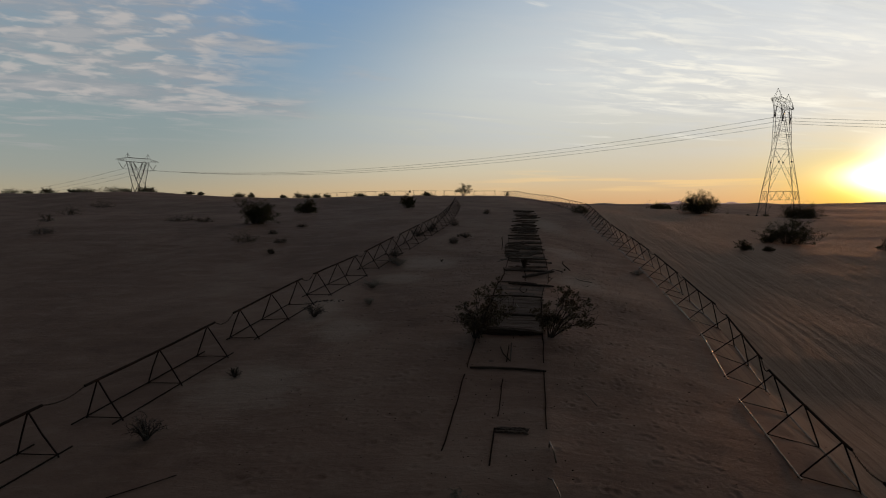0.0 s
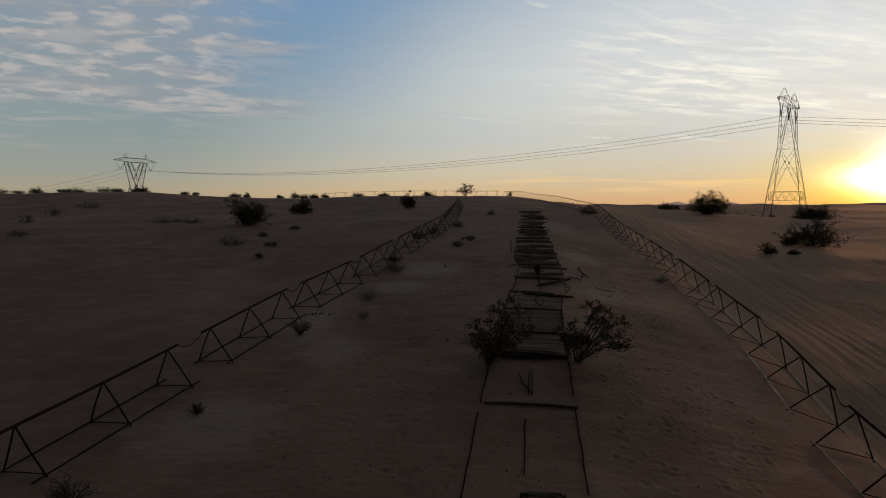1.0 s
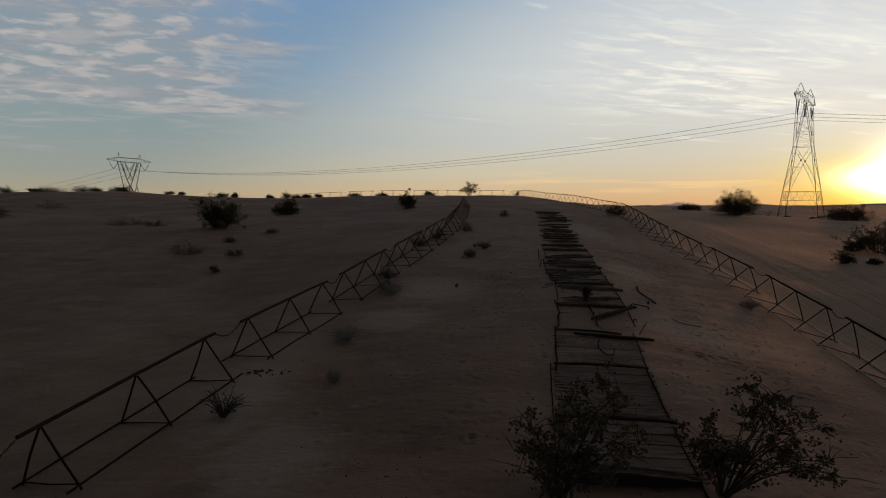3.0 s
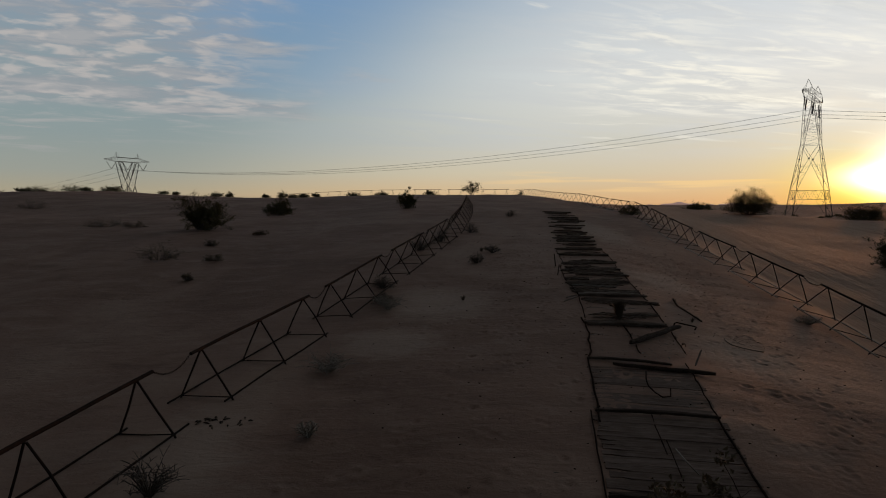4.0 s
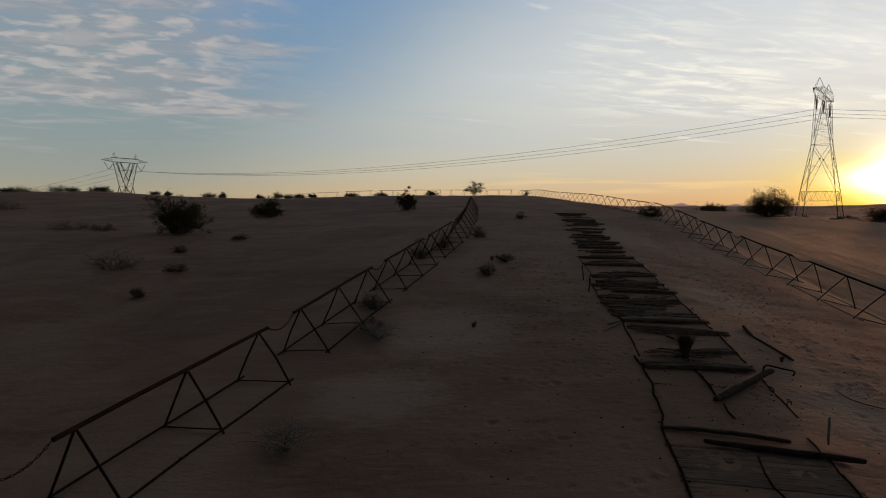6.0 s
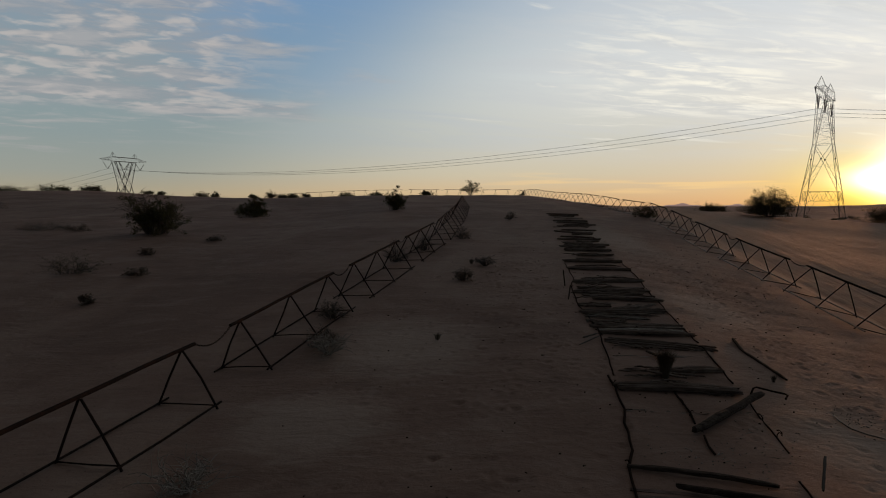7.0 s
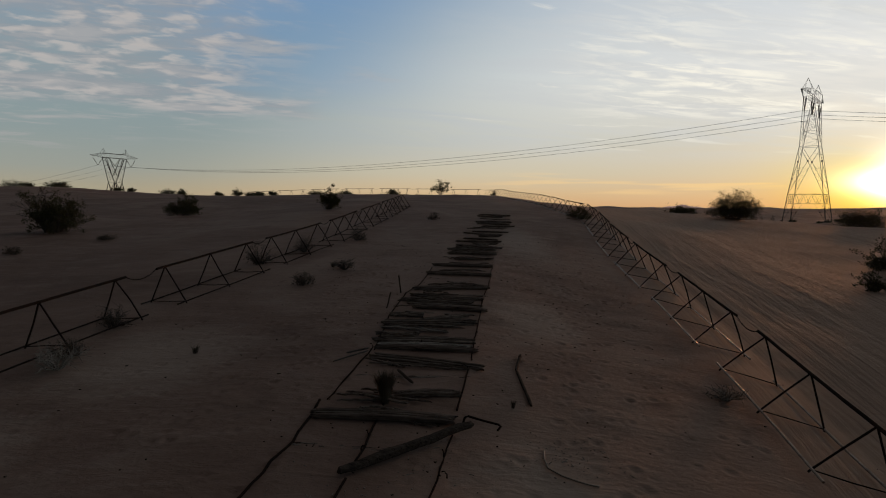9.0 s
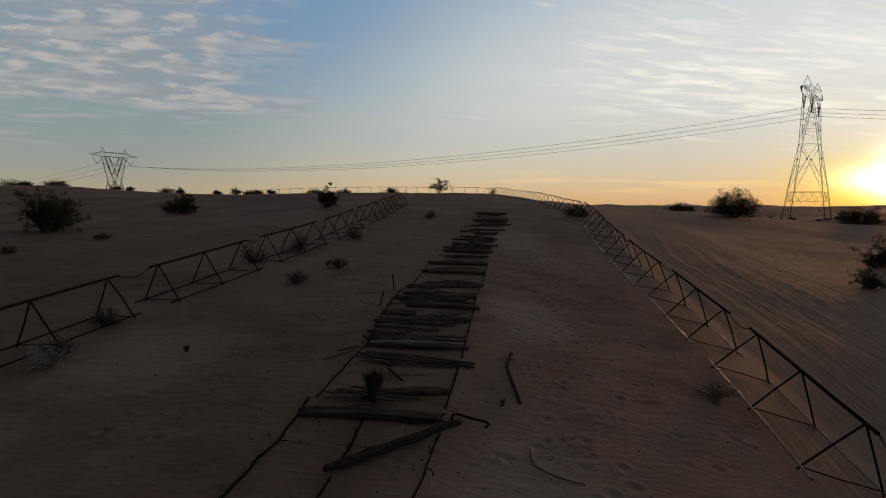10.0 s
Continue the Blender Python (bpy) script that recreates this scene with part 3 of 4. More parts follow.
# ---- the plank road ----


def plank_mesh(name, length, wide, thick, seed, ragged=0.16, mat=PLANK, strips=1):
    """A rough board, warped, with ragged edges; an old one is split by the weather into long strips."""
    r = random.Random(seed)
    bm = bmesh.new()
    n = 14
    bow, twist = r.uniform(-0.2, 0.3) * ragged, r.uniform(-0.25, 0.25) * ragged
    cuts = [0.0] + sorted(r.uniform(0.25, 0.75) if strips == 2 else (k + r.uniform(-0.2, 0.2)) / strips for k in range(1, strips)) + [1.0]
    for u, v in zip(cuts, cuts[1:]):
        lo, hi = wide * (u - 0.5) + (0.006 if u > 0 else 0), wide * (v - 0.5) - (0.006 if v < 1 else 0)
        w, drop, skew = hi - lo, r.uniform(-0.3, 0.1) * thick * (strips > 1), r.uniform(-0.012, 0.012) * (strips > 1)
        x0, x1 = -length / 2 + r.uniform(0, 0.9) * ragged, length / 2 - r.uniform(0, 0.9) * ragged
        rows = []
        for k in range(n + 1):
            t = k / n
            x = x0 + (x1 - x0) * t
            end = max(0, 1 - min(k, n - k) / 2.5)
            a = lo + r.uniform(0, ragged) * w + end * r.uniform(0, 0.3) * w + skew * (2 * t - 1)
            b = hi - r.uniform(0, ragged) * w - end * r.uniform(0, 0.3) * w + skew * (2 * t - 1)
            z = bow * (1 - (2 * t - 1) ** 2) + r.uniform(-0.05, 0.05) * ragged + drop
            th = thick * (1 - 0.4 * end * r.random())
            c = min(0.012 if ragged > 0.1 else 0.004, th * 0.2)
            ring = [(a, -th / 2), (b, -th / 2), (b, th / 2 - c), (b - c, th / 2), ((a + b) / 2, th / 2 - r.uniform(0, 0.15) * th), (a + c, th / 2), (a, th / 2 - c)]
            rows.append([bm.verts.new((x + (r.uniform(-0.4, 0.4) * ragged if k in (0, n) else 0), q, h + z + twist * q * (2 * t - 1))) for q, h in ring])
        for p, q in zip(rows, rows[1:]):
            for k in range(7):
                bm.faces.new((p[k], p[(k + 1) % 7], q[(k + 1) % 7], q[k]))
        bm.faces.new(rows[0][::-1])
        bm.faces.new(rows[-1])
    bmesh.ops.recalc_face_normals(bm, faces=bm.faces)
    me = bpy.data.meshes.new(name)
    bm.to_mesh(me)
    bm.free()
    me.materials.append(mat)
    return me


WIDTHS = (0.16, 0.2, 0.24, 0.27, 0.3, 0.18, 0.22, 0.13, 0.26, 0.1, 0.32, 0.21)
PLANKS = [plank_mesh("plank", 2.44, w, 0.08 if w > 0.14 else 0.05, 60 + k, 0.14 if k % 3 else 0.26, strips=1 if w < 0.15 else 2 if w < 0.23 else 3) for k, w in enumerate(WIDTHS)]
PALE_PLANKS = [plank_mesh("bleached_plank", 2.44, w, 0.05, 460 + k, 0.2, BLEACHED, 2) for k, w in enumerate((0.11, 0.2, 0.16))]
# Three timbers, and a thick dark bar used only as shade below a deck.
BEAMS_AND_SHADE = [plank_mesh("beam", 2.44, w, th, 360 + k, 0.12, LOG) for k, (w, th) in enumerate(((0.16, 0.09), (0.09, 0.055), (0.2, 0.12), (0.3, 0.26)))]
BOARDS = [plank_mesh("deck_board", 2.44, w, 0.06, 160 + k, 0.03, DUSTY) for k, w in enumerate(WIDTHS)]
road = empty("plank_road")
tagged(road, "old weathered plank road half buried in sand", "road", kind="structure")


def road_dir(y):
    d = Vector((float(road_x(y + 1) - road_x(y - 1)), 2.0, 0))
    return d.normalized()


def lay_plank(y, off=0.0, cut=1.0, turn=0.0, up=0.035, roll=0.0, k=None, slope=0.0, boards=None):
    """A plank across the road at y; off: metres to the side, cut: share of the full length."""
    r = random.Random(int(y * 997))
    me = (boards or PLANKS)[r.randrange(12) if k is None else k]
    d = road_dir(y)
    yaw = math.atan2(d.y, d.x) - math.pi / 2 + radians(turn)
    x = float(road_x(y)) + off
    ob = new(me.name.split(".")[0], me)
    a, b = Vector((math.cos(yaw), math.sin(yaw), 0)) * 1.1 * cut, on_ground(x, y)
    rise = (gz(x + a.x, y + a.y) - gz(x - a.x, y - a.y)) / (2.2 * cut)
    ob.matrix_world = Matrix.Translation(b + Vector((0, 0, up))) @ Euler((radians(roll) + math.atan((gz(x, y + 0.3) - gz(x, y - 0.3)) / 0.6), -math.atan(rise) + radians(slope), yaw)).to_matrix().to_4x4() @ Matrix.Diagonal((cut, 1, 1, 1))
    ob.parent = road
    return ob


def band(pts, rad=0.022, name="edge_band"):
    bm = bmesh.new()
    tube(bm, pts, rad, 6)
    return part(name, bm, BAND, road, "dark rusted steel strap")


def edge(y0, y1, off, seed, rad=0.022, up=0.02):
    r = random.Random(seed)
    n = max(2, int((y1 - y0) / 0.5))
    band([on_ground(float(road_x(y)) + off + r.uniform(-0.012, 0.012), y, up + r.uniform(-0.012, 0.015)) for y in np.linspace(y0, y1, n + 1)], rad * 0.65)


lay_plank(31.41, -0.20, 0.86, -7.4, 0.03, k=1, boards=BEAMS_AND_SHADE)
lay_plank(33.71, -0.32, 0.64, 7.4, -0.012, k=0, boards=PALE_PLANKS)
lay_plank(34.79, 0.07, 1.03, 10.6, 0.03, k=10)
lay_plank(35.83, 0.62, 0.53, 17.6, 0.035, k=2)
lay_plank(36.77, 0.11, 1.00, 10.7, 0, k=0, boards=PALE_PLANKS)
lay_plank(37.67, 0.28, 1.04, -6.0, 0.035, k=4)
lay_plank(38.60, 0.13, 0.99, 3.1, 0.045, k=2)
lay_plank(38.90, 0.04, 0.95, 5.0, 0.025, k=1, boards=PALE_PLANKS)
lay_plank(39.20, -0.02, 1.03, 6.9, 0.04, k=1)
lay_plank(39.55, -0.11, 0.90, 5.0, 0.02, k=5)
lay_plank(39.80, -0.76, 0.50, 8.3, 0.045, k=6)
lay_plank(40.18, -0.39, 0.72, -7.1, 0.04, k=2, boards=PALE_PLANKS)
lay_plank(40.55, 0.01, 0.80, 2.0, 0, k=9)
lay_plank(40.85, -0.08, 1.03, 7.1, 0.04, k=4)
lay_plank(41.30, 0.30, 0.60, 30.0, 0.07, k=5)
lay_plank(41.55, -0.80, 0.40, -0.7, 0.04, k=1)
lay_plank(41.85, 0.07, 0.85, -3.0, 0, k=7)
lay_plank(42.31, 0.31, 0.90, -4.3, 0.05, k=2)
lay_plank(42.75, 0.11, 0.95, -5.0, 0.02, k=1)
lay_plank(43.19, -0.18, 0.95, -5.5, 0.05, k=3)
lay_plank(43.72, 0.07, 1.07, -7.3, 0.04, k=6)
lay_plank(44.10, 0.16, 0.90, 2.0, 0.01, k=7)
lay_plank(44.95, 0.10, 1.03, 9.9, 0.045, k=4)
lay_plank(45.60, 0.20, 0.85, 6.0, 0.015, k=9)
lay_plank(47.54, 0.01, 1.03, -6.8, 0.055, k=1)
lay_plank(48.40, 0.12, 0.80, -2.0, 0.015, k=9)
lay_plank(49.43, -0.06, 1.02, -3.1, 0.06, k=1)
lay_plank(50.30, 0.12, 0.70, 4.0, 0.02, k=7)
lay_plank(52.66, 0.03, 0.90, 1.5, 0.065)
lay_plank(53.91, -0.14, 0.94, 6.6, 0.065)
lay_plank(55.53, -0.28, 0.74, 6.0, 0.065)
lay_plank(57.14, -0.01, 1.02, 7.0, 0.065)
lay_plank(60.64, -0.28, 1.06, -8.9, 0.065)
lay_plank(62.94, -0.28, 1.00, 9.6, 0.065)
lay_plank(64.63, 0.29, 0.87, 0.6, 0.065)
lay_plank(66.20, -0.01, 0.89, -10.4, 0.065)
lay_plank(69.09, 0.06, 0.91, 4.1, 0.065)
lay_plank(73.09, 0.08, 1.06, -17.2, 0.065)

for y, off, cut, turn in ((51.1, 0.2, 0.7, 12), (53.2, -0.3, 0.6, -14), (54.8, 0.1, 0.95, 3), (56.3, 0.3, 0.6, 18), (58.4, -0.1, 0.8, -6), (59.7, 0.2, 0.5, 20), (61.6, 0.1, 0.9, 4), (63.8, -0.2, 0.9, -8), (67.4, 0.0, 1.0, 5), (70.6, -0.3, 0.8, -12), (71.8, 0.3, 0.7, 9)):
    lay_plank(y, off, cut, turn, 0.06)

# Decks of boards laid edge to edge, each one stepping down at its near end.
deck = random.Random(31)
for y0, y1, up in ((13.2, 15.0, -0.058), (15.2, 18.9, -0.056), (19.5, 22.6, -0.045), (22.95, 25.0, 0.015), (25.3, 27.95, 0.0), (28.4, 30.9, -0.025), (52.4, 53.6, -0.035), (55.5, 57.3, -0.045), (59.2, 60.6, -0.045), (62.6, 64.4, -0.04), (66.0, 68.6, -0.045)):
    y = y0
    while y < y1:
        k = deck.randrange(12)
        lay_plank(y, deck.uniform(-0.03, 0.03), deck.uniform(0.94, 1.0), deck.uniform(-1.2, 1.2) if y0 < 38 else deck.uniform(-4, 4), up + (deck.uniform(-0.003, 0.002) if y0 < 38 else deck.uniform(-0.02, 0.008)), deck.uniform(-0.4, 0.4) if y0 < 38 else deck.uniform(-2, 2), k, 0.0, BOARDS if y0 < 38 or y0 > 50 or deck.random() < 0.72 else PLANKS)
        y += WIDTHS[k] * (0.92 if y0 < 38 else 0.97) + (-0.012 if y0 < 38 else deck.uniform(0.0, 0.12))


# Squared timbers that close the decks; the thickest stands for a shaded gap.
lay_plank(19.05, 0.0, 1.02, 0.5, 0.02, 0, 1, 0.0, BEAMS_AND_SHADE)
# Dark bar in place of the shadowed hollow under the raised deck.
lay_plank(22.78, -0.02, 1.0, 2.0, 0.06, 0, 3, 2.6, BEAMS_AND_SHADE)
lay_plank(25.2, 0.0, 1.0, -1.0, 0.04, 0, 0, 0.0, BEAMS_AND_SHADE)
lay_plank(28.12, 0.0, 1.0, 0.5, 0.04, 0, 1, 0.0, BEAMS_AND_SHADE)
lay_plank(14.85, 0.25, 0.35, -3.0, 0.04, 0, 3)

# Long splinters broken from the boards, lying across them.
SPLINTERS = [plank_mesh("splinter", 2.44, w, 0.035, 260 + k, 0.3) for k, w in enumerate((0.05, 0.07, 0.06, 0.09, 0.045, 0.08))]
chip = random.Random(44)
for _ in range(26):
    lay_plank(chip.choice((chip.uniform(38.2, 41.9), chip.uniform(42.0, 45.9), chip.uniform(34.6, 37.6), chip.uniform(47, 74))), chip.uniform(-0.6, 0.6), chip.uniform(0.25, 0.75), chip.gauss(2, 11), chip.uniform(0.045, 0.075), 0, chip.randrange(6), chip.uniform(-1.5, 1.5), SPLINTERS)

# Straps along both edges and the middle, broken where the sand covers them.
edge(13.9, 18.7, -1.3, 1, 0.025)
edge(19.2, 22.0, -1.28, 2, 0.025)
edge(20.4, 28.3, -1.26, 3, 0.022)
edge(14.9, 18.9, 1.12, 8, 0.024)
edge(19.6, 22.3, 1.12, 9, 0.024)
edge(21.9, 28.0, 1.1, 10, 0.03)
edge(13.1, 15.0, -0.16, 16, 0.028)
edge(15.7, 18.3, -0.12, 17, 0.02)
edge(19.7, 21.4, -0.06, 18, 0.022)
edge(25.8, 27.8, -0.02, 19, 0.014)
edge(26.6, 28.1, -0.12, 20, 0.018)


def strap(pts, rad, seed, up=0.018):
    """A strap through plan points, rising out of the sand and dipping under it."""
    r = random.Random(seed)
    line = []
    for (x0, y0), (x1, y1) in zip(pts, pts[1:]):
        n = max(2, int(math.hypot(x1 - x0, y1 - y0) / 0.3))
        line += [(x0 + (x1 - x0) * k / n, y0 + (y1 - y0) * k / n) for k in range(n)]
    line.append(pts[-1])
    band([on_ground(x + r.gauss(0, 0.01), y, up + r.gauss(0, 0.009)) for x, y in line], rad)


strap([(2.07, 27.8), (2.2, 28.5), (2.72, 31.7), (2.93, 32.23), (3.07, 33.2), (3.22, 33.8), (3.32, 34.78), (3.32, 35.38)], 0.022, 4)
strap([(3.47, 35.44), (3.6, 36.4), (3.76, 37.5), (3.9, 38.45)], 0.017, 5)
strap([(3.95, 38.45), (4.01, 40.2), (4.0, 41.6), (4.28, 44.2)], 0.016, 6)
strap([(4.3, 44.3), (4.68, 45.8), (4.85, 47.5), (5.0, 49.3)], 0.013, 7)
strap([(4.32, 27.8), (4.63, 29.5), (4.99, 31.35)], 0.014, 11, 0.008)
strap([(5.36, 32.3), (5.55, 33.5), (5.68, 34.3)], 0.014, 12, 0.008)
strap([(5.77, 35.2), (5.9, 36.2), (6.03, 37.2)], 0.017, 13)
strap([(6.12, 37.9), (6.25, 39.45), (6.4, 40.8), (6.68, 43.6)], 0.015, 14)
strap([(6.75, 44.2), (6.96, 45.5), (7.33, 49.1)], 0.013, 15)
strap([(4.12, 32.1), (4.21, 32.73)], 0.018, 21)
strap([(4.26, 33.25), (4.37, 34.13), (4.49, 35.4)], 0.018, 22)


def spike(x, y, lean, seed):
    """A bent iron spike left standing where a strap was nailed down."""
    r = random.Random(seed)
    bm = bmesh.new()
    a = r.uniform(0, 6.28)
    d = Vector((math.cos(a), math.sin(a), 0)) * lean
    p = on_ground(x, y, -0.04)
    tube(bm, [p, p + Vector((0, 0, 0.1)), p + d * 0.5 + Vector((0, 0, 0.14)), p + d + Vector((0, 0, 0.13))], [0.009, 0.009, 0.008, 0.012], 5)
    part("spike", bm, BAND, road, "bent rusty iron spike")


for k, (x, y) in enumerate(((4.31, 33.6), (4.36, 34.05), (4.44, 34.9), (5.55, 33.55), (5.47, 32.9), (5.6, 33.0), (3.9, 38.6), (6.3, 39.9), (6.62, 43.2), (3.33, 34.9), (5.0, 39.0), (6.02, 37.3), (4.27, 44.0), (2.75, 31.75), (2.2, 28.4))):
    spike(x, y, 0.06 + 0.02 * (k % 4), 70 + k)


# ---- shrubs ----


def make_shrub(name, x, y, wide, high, leaves, seed, label, stems=26, leaf=0.035, mats=(TWIG, LEAF), bare=0.25, category="bush", group="desert shrubs", tilt=(0, 0), mound=True, tuft=0.036):
    """Many thin stems from one root, forking, with small leaves along their upper parts."""
    r = random.Random(seed)
    root = empty(name, Matrix.Translation(on_ground(x, y, -0.02)))
    wood, spots = bmesh.new(), []
    for _ in range(stems):
        a = r.uniform(0, 2 * math.pi)
        lift = r.uniform(0.04, 1.0) if mound else r.uniform(0.3, 1.0)
        out = math.sqrt(1 - lift * lift) * r.uniform(0.75, 1.05)
        tip = Vector((math.cos(a) * out * wide / 2, math.sin(a) * out * wide / 2, high * lift * r.uniform(0.72, 1.06)))
        base = Vector((math.cos(a), math.sin(a), 0)) * r.uniform(0, 0.2 if mound else 0.05) * wide
        pts, n = [], 6
        for k in range(n + 1):
            t = k / n
            p = base.lerp(tip, t) + Vector((0, 0, high * 0.12 * math.sin(math.pi * t)))
            if 0 < k:
                p += Vector((r.gauss(0, 1), r.gauss(0, 1), r.gauss(0, 0.6))) * 0.025 * wide * t
            pts.append(p + Vector((tilt[0], tilt[1], 0)) * t)
        th = (0.007 if leaves else 0.013) + 0.006 * high
        tube(wood, pts, [th * (1 - 0.75 * k / n) for k in range(n + 1)], 4, False)
        for k in range(2, n + 1):
            for _ in range(2):
                q = pts[k] + Vector((r.gauss(0, 1), r.gauss(0, 1), r.gauss(0.3, 0.7))) * 0.09 * wide
                q.z = max(q.z, 0.04)
                tube(wood, [pts[k], (pts[k] + q) / 2 + Vector((0, 0, 0.01 * wide)), q], [th * 0.4, th * 0.3, th * 0.15], 3, False)
                if k / n > bare:
                    spots.append((pts[k], q))
    part("twig_mass", wood, mats[0], root)
    if leaves:
        bm = bmesh.new()
        clumps = [a.lerp(b, r.uniform(0.5, 1.1)) for a, b in (r.choice(spots) for _ in range(max(12, stems * (6 if mound or tuft < 0.03 else 3))))]
        for _ in range(leaves):
            c = r.choice(clumps) + Vector((r.gauss(0, 1), r.gauss(0, 1), r.gauss(0, 0.8))) * (0.032 if mound else tuft) * wide
            c.z = max(c.z, 0.03)
            d = Vector((r.gauss(0, 1), r.gauss(0, 1), r.gauss(0.4, 0.8))).normalized()
            s = d.orthogonal().normalized()
            s.rotate(Matrix.Rotation(r.uniform(0, 6.28), 3, d))
            f = d.cross(s) * 0.25
            e = leaf * r.uniform(0.6, 1.3)
            v = [bm.verts.new(c), bm.verts.new(c + (d * 0.5 + s * 0.38 + f) * e), bm.verts.new(c + d * e), bm.verts.new(c + (d * 0.5 - s * 0.38 + f) * e)]
            bm.faces.new((v[0], v[1], v[2]))
            bm.faces.new((v[0], v[2], v[3]))
        part("foliage", bm, mats[1], root)
    return tagged(root, label, category, group)


def make_tuft(name, x, y, wide, high, blades, seed, label, mat=DRYLEAF):
    r = random.Random(seed)
    bm = bmesh.new()
    o = on_ground(x, y, -0.03)
    for _ in range(blades):
        a, lean = r.uniform(0, 6.28), math.sqrt(r.uniform(0.0, 1)) * wide / 2
        d = Vector((math.cos(a), math.sin(a), 0))
        s = Vector((-d.y, d.x, 0)) * r.uniform(0.003, 0.006)
        b = d * r.uniform(0, 0.14) * wide
        h = high * r.uniform(0.72, 1.0)
        p1, p2 = b + d * lean * 0.4 + Vector((0, 0, h * 0.6)), b + d * lean + Vector((0, 0, h * r.uniform(0.8, 1)))
        v = [bm.verts.new(b - s), bm.verts.new(b + s), bm.verts.new(p1 + s), bm.verts.new(p1 - s), bm.verts.new(p2)]
        bm.faces.new((v[0], v[1], v[2], v[3]))
        bm.faces.new((v[3], v[2], v[4]))
    ob = part(name, bm, mat)
    ob.location = o
    return tagged(ob, label, "grass", "dry tufts")


BUSH = "dark green creosote bush growing out of the sand"
make_shrub("creosote_bush", 1.1, 22.25, 2.6, 2.05, 3500, 1, "open creosote bush leaning over the plank road", 24, 0.072, mats=(TWIG, DUSTLEAF), tilt=(0.25, 0.0), mound=False, tuft=0.021)
make_shrub("creosote_bush", 3.8, 22.35, 2.4, 1.75, 3000, 2, "leaning creosote bush beside the plank road", 24, 0.072, mats=(TWIG, DUSTLEAF), tilt=(0.6, 0.0), mound=False, tuft=0.021)
make_shrub("creosote_bush", -18.2, 63.0, 3.2, 2.3, 8320, 3, "big dense dark creosote bush on open sand", 60, 0.085, tilt=(0.2, 0), bare=0.0)
make_shrub("creosote_bush", -18.9, 63.2, 3.4, 3.0, 2080, 33, "tall open creosote bush beside a dense one", 22, 0.085, tilt=(-0.5, 0), mound=False)
make_shrub("desert_shrub", -17.0, 79.0, 3.0, 1.7, 4800, 4, BUSH, 40, 0.1, bare=0.0)
make_shrub("desert_shrub", -4.5, 78.6, 2.2, 1.75, 4200, 6, BUSH, 36, 0.09, bare=0.0)
make_shrub("desert_shrub", 44.2, 111.0, 7.4, 3.7, 15000, 7, "wide rounded dark shrub on the open slope", 90, 0.11, bare=0.0)
make_shrub("desert_shrub", 43.0, 127.0, 5.0, 1.0, 2400, 8, "low dark shrub on the open slope", 40, 0.14, bare=0.0)
make_shrub("desert_shrub", 66.0, 118.0, 7.6, 2.7, 10000, 9, "wide dark shrub on the plain below the tower", 80, 0.11, bare=0.0)
make_shrub("desert_shrub", 34.9, 64.3, 5.2, 2.6, 4800, 10, "wide open shrub on rutted sand", 60, 0.11)
make_shrub("desert_shrub", 26.0, 54.8, 1.5, 0.95, 2240, 11, "small rounded shrub on rutted sand", 30, 0.06, bare=0.0)
make_shrub("desert_shrub", 28.3, 55.2, 1.1, 0.5, 1280, 12, "small low shrub on rutted sand", 24, 0.06, bare=0.0)
make_shrub("desert_shrub", 43.5, 61.0, 3.0, 1.6, 2880, 13, BUSH, 36, 0.09, bare=0.0)
make_shrub("desert_shrub", 33.5, 65.5, 2.0, 1.2, 1920, 14, BUSH, 30, 0.08, bare=0.0)
make_shrub("desert_shrub", 4.2, 138.0, 4.6, 2.6, 1300, 15, "sparse upright shrub on the crest of the dune", 22, 0.15, mound=False)
make_shrub("desert_shrub", 13.9, 139.0, 1.4, 1.2, 480, 16, "small sparse shrub on the crest of the dune", 14, 0.12, mound=False)
make_shrub("desert_shrub", 15.6, 73.0, 2.2, 0.9, 1440, 17, "low shrub under the corner of the barrier", 30, 0.08, bare=0.0)
# Low growth along the skyline and on the open sand to the west.
far = random.Random(77)


def ridge_spot(u):
    """Where the sight line from the road's near end along x = u * y leaves the dune."""
    y = max(np.arange(100.0, 175.0, 1.0), key=lambda q: (gz(u * q, q) - 4.9) / q)
    return u * y, y


for u, w, h in ((-0.675, 3.8, 1.1), (-0.647, 2.6, 1.0), (-0.617, 3.2, 1.1), (-0.577, 2.4, 0.8), (-0.558, 4.4, 0.8), (-0.515, 4.2, 1.7), (-0.497, 2.4, 0.9), (-0.468, 3.2, 1.3), (-0.457, 3.0, 1.5), (-0.396, 2.8, 0.9),
                (-0.378, 2.0, 1.1), (-0.318, 3.0, 1.0), (-0.3, 1.6, 1.4), (-0.25, 1.8, 0.9), (-0.228, 2.2, 1.7), (-0.215, 2.4, 0.9), (-0.198, 2.4, 0.9), (-0.182, 1.6, 1.0), (-0.131, 2.8, 1.1), (-0.092, 2.6, 0.9), (-0.026, 2.6, 1.1)):
    x, y = ridge_spot(u)
    make_shrub("skyline_shrub", x, y, w, h * 0.62, 1500, far.randrange(9999), "low dark shrub on the dune skyline", 34, 0.11, bare=0.0)
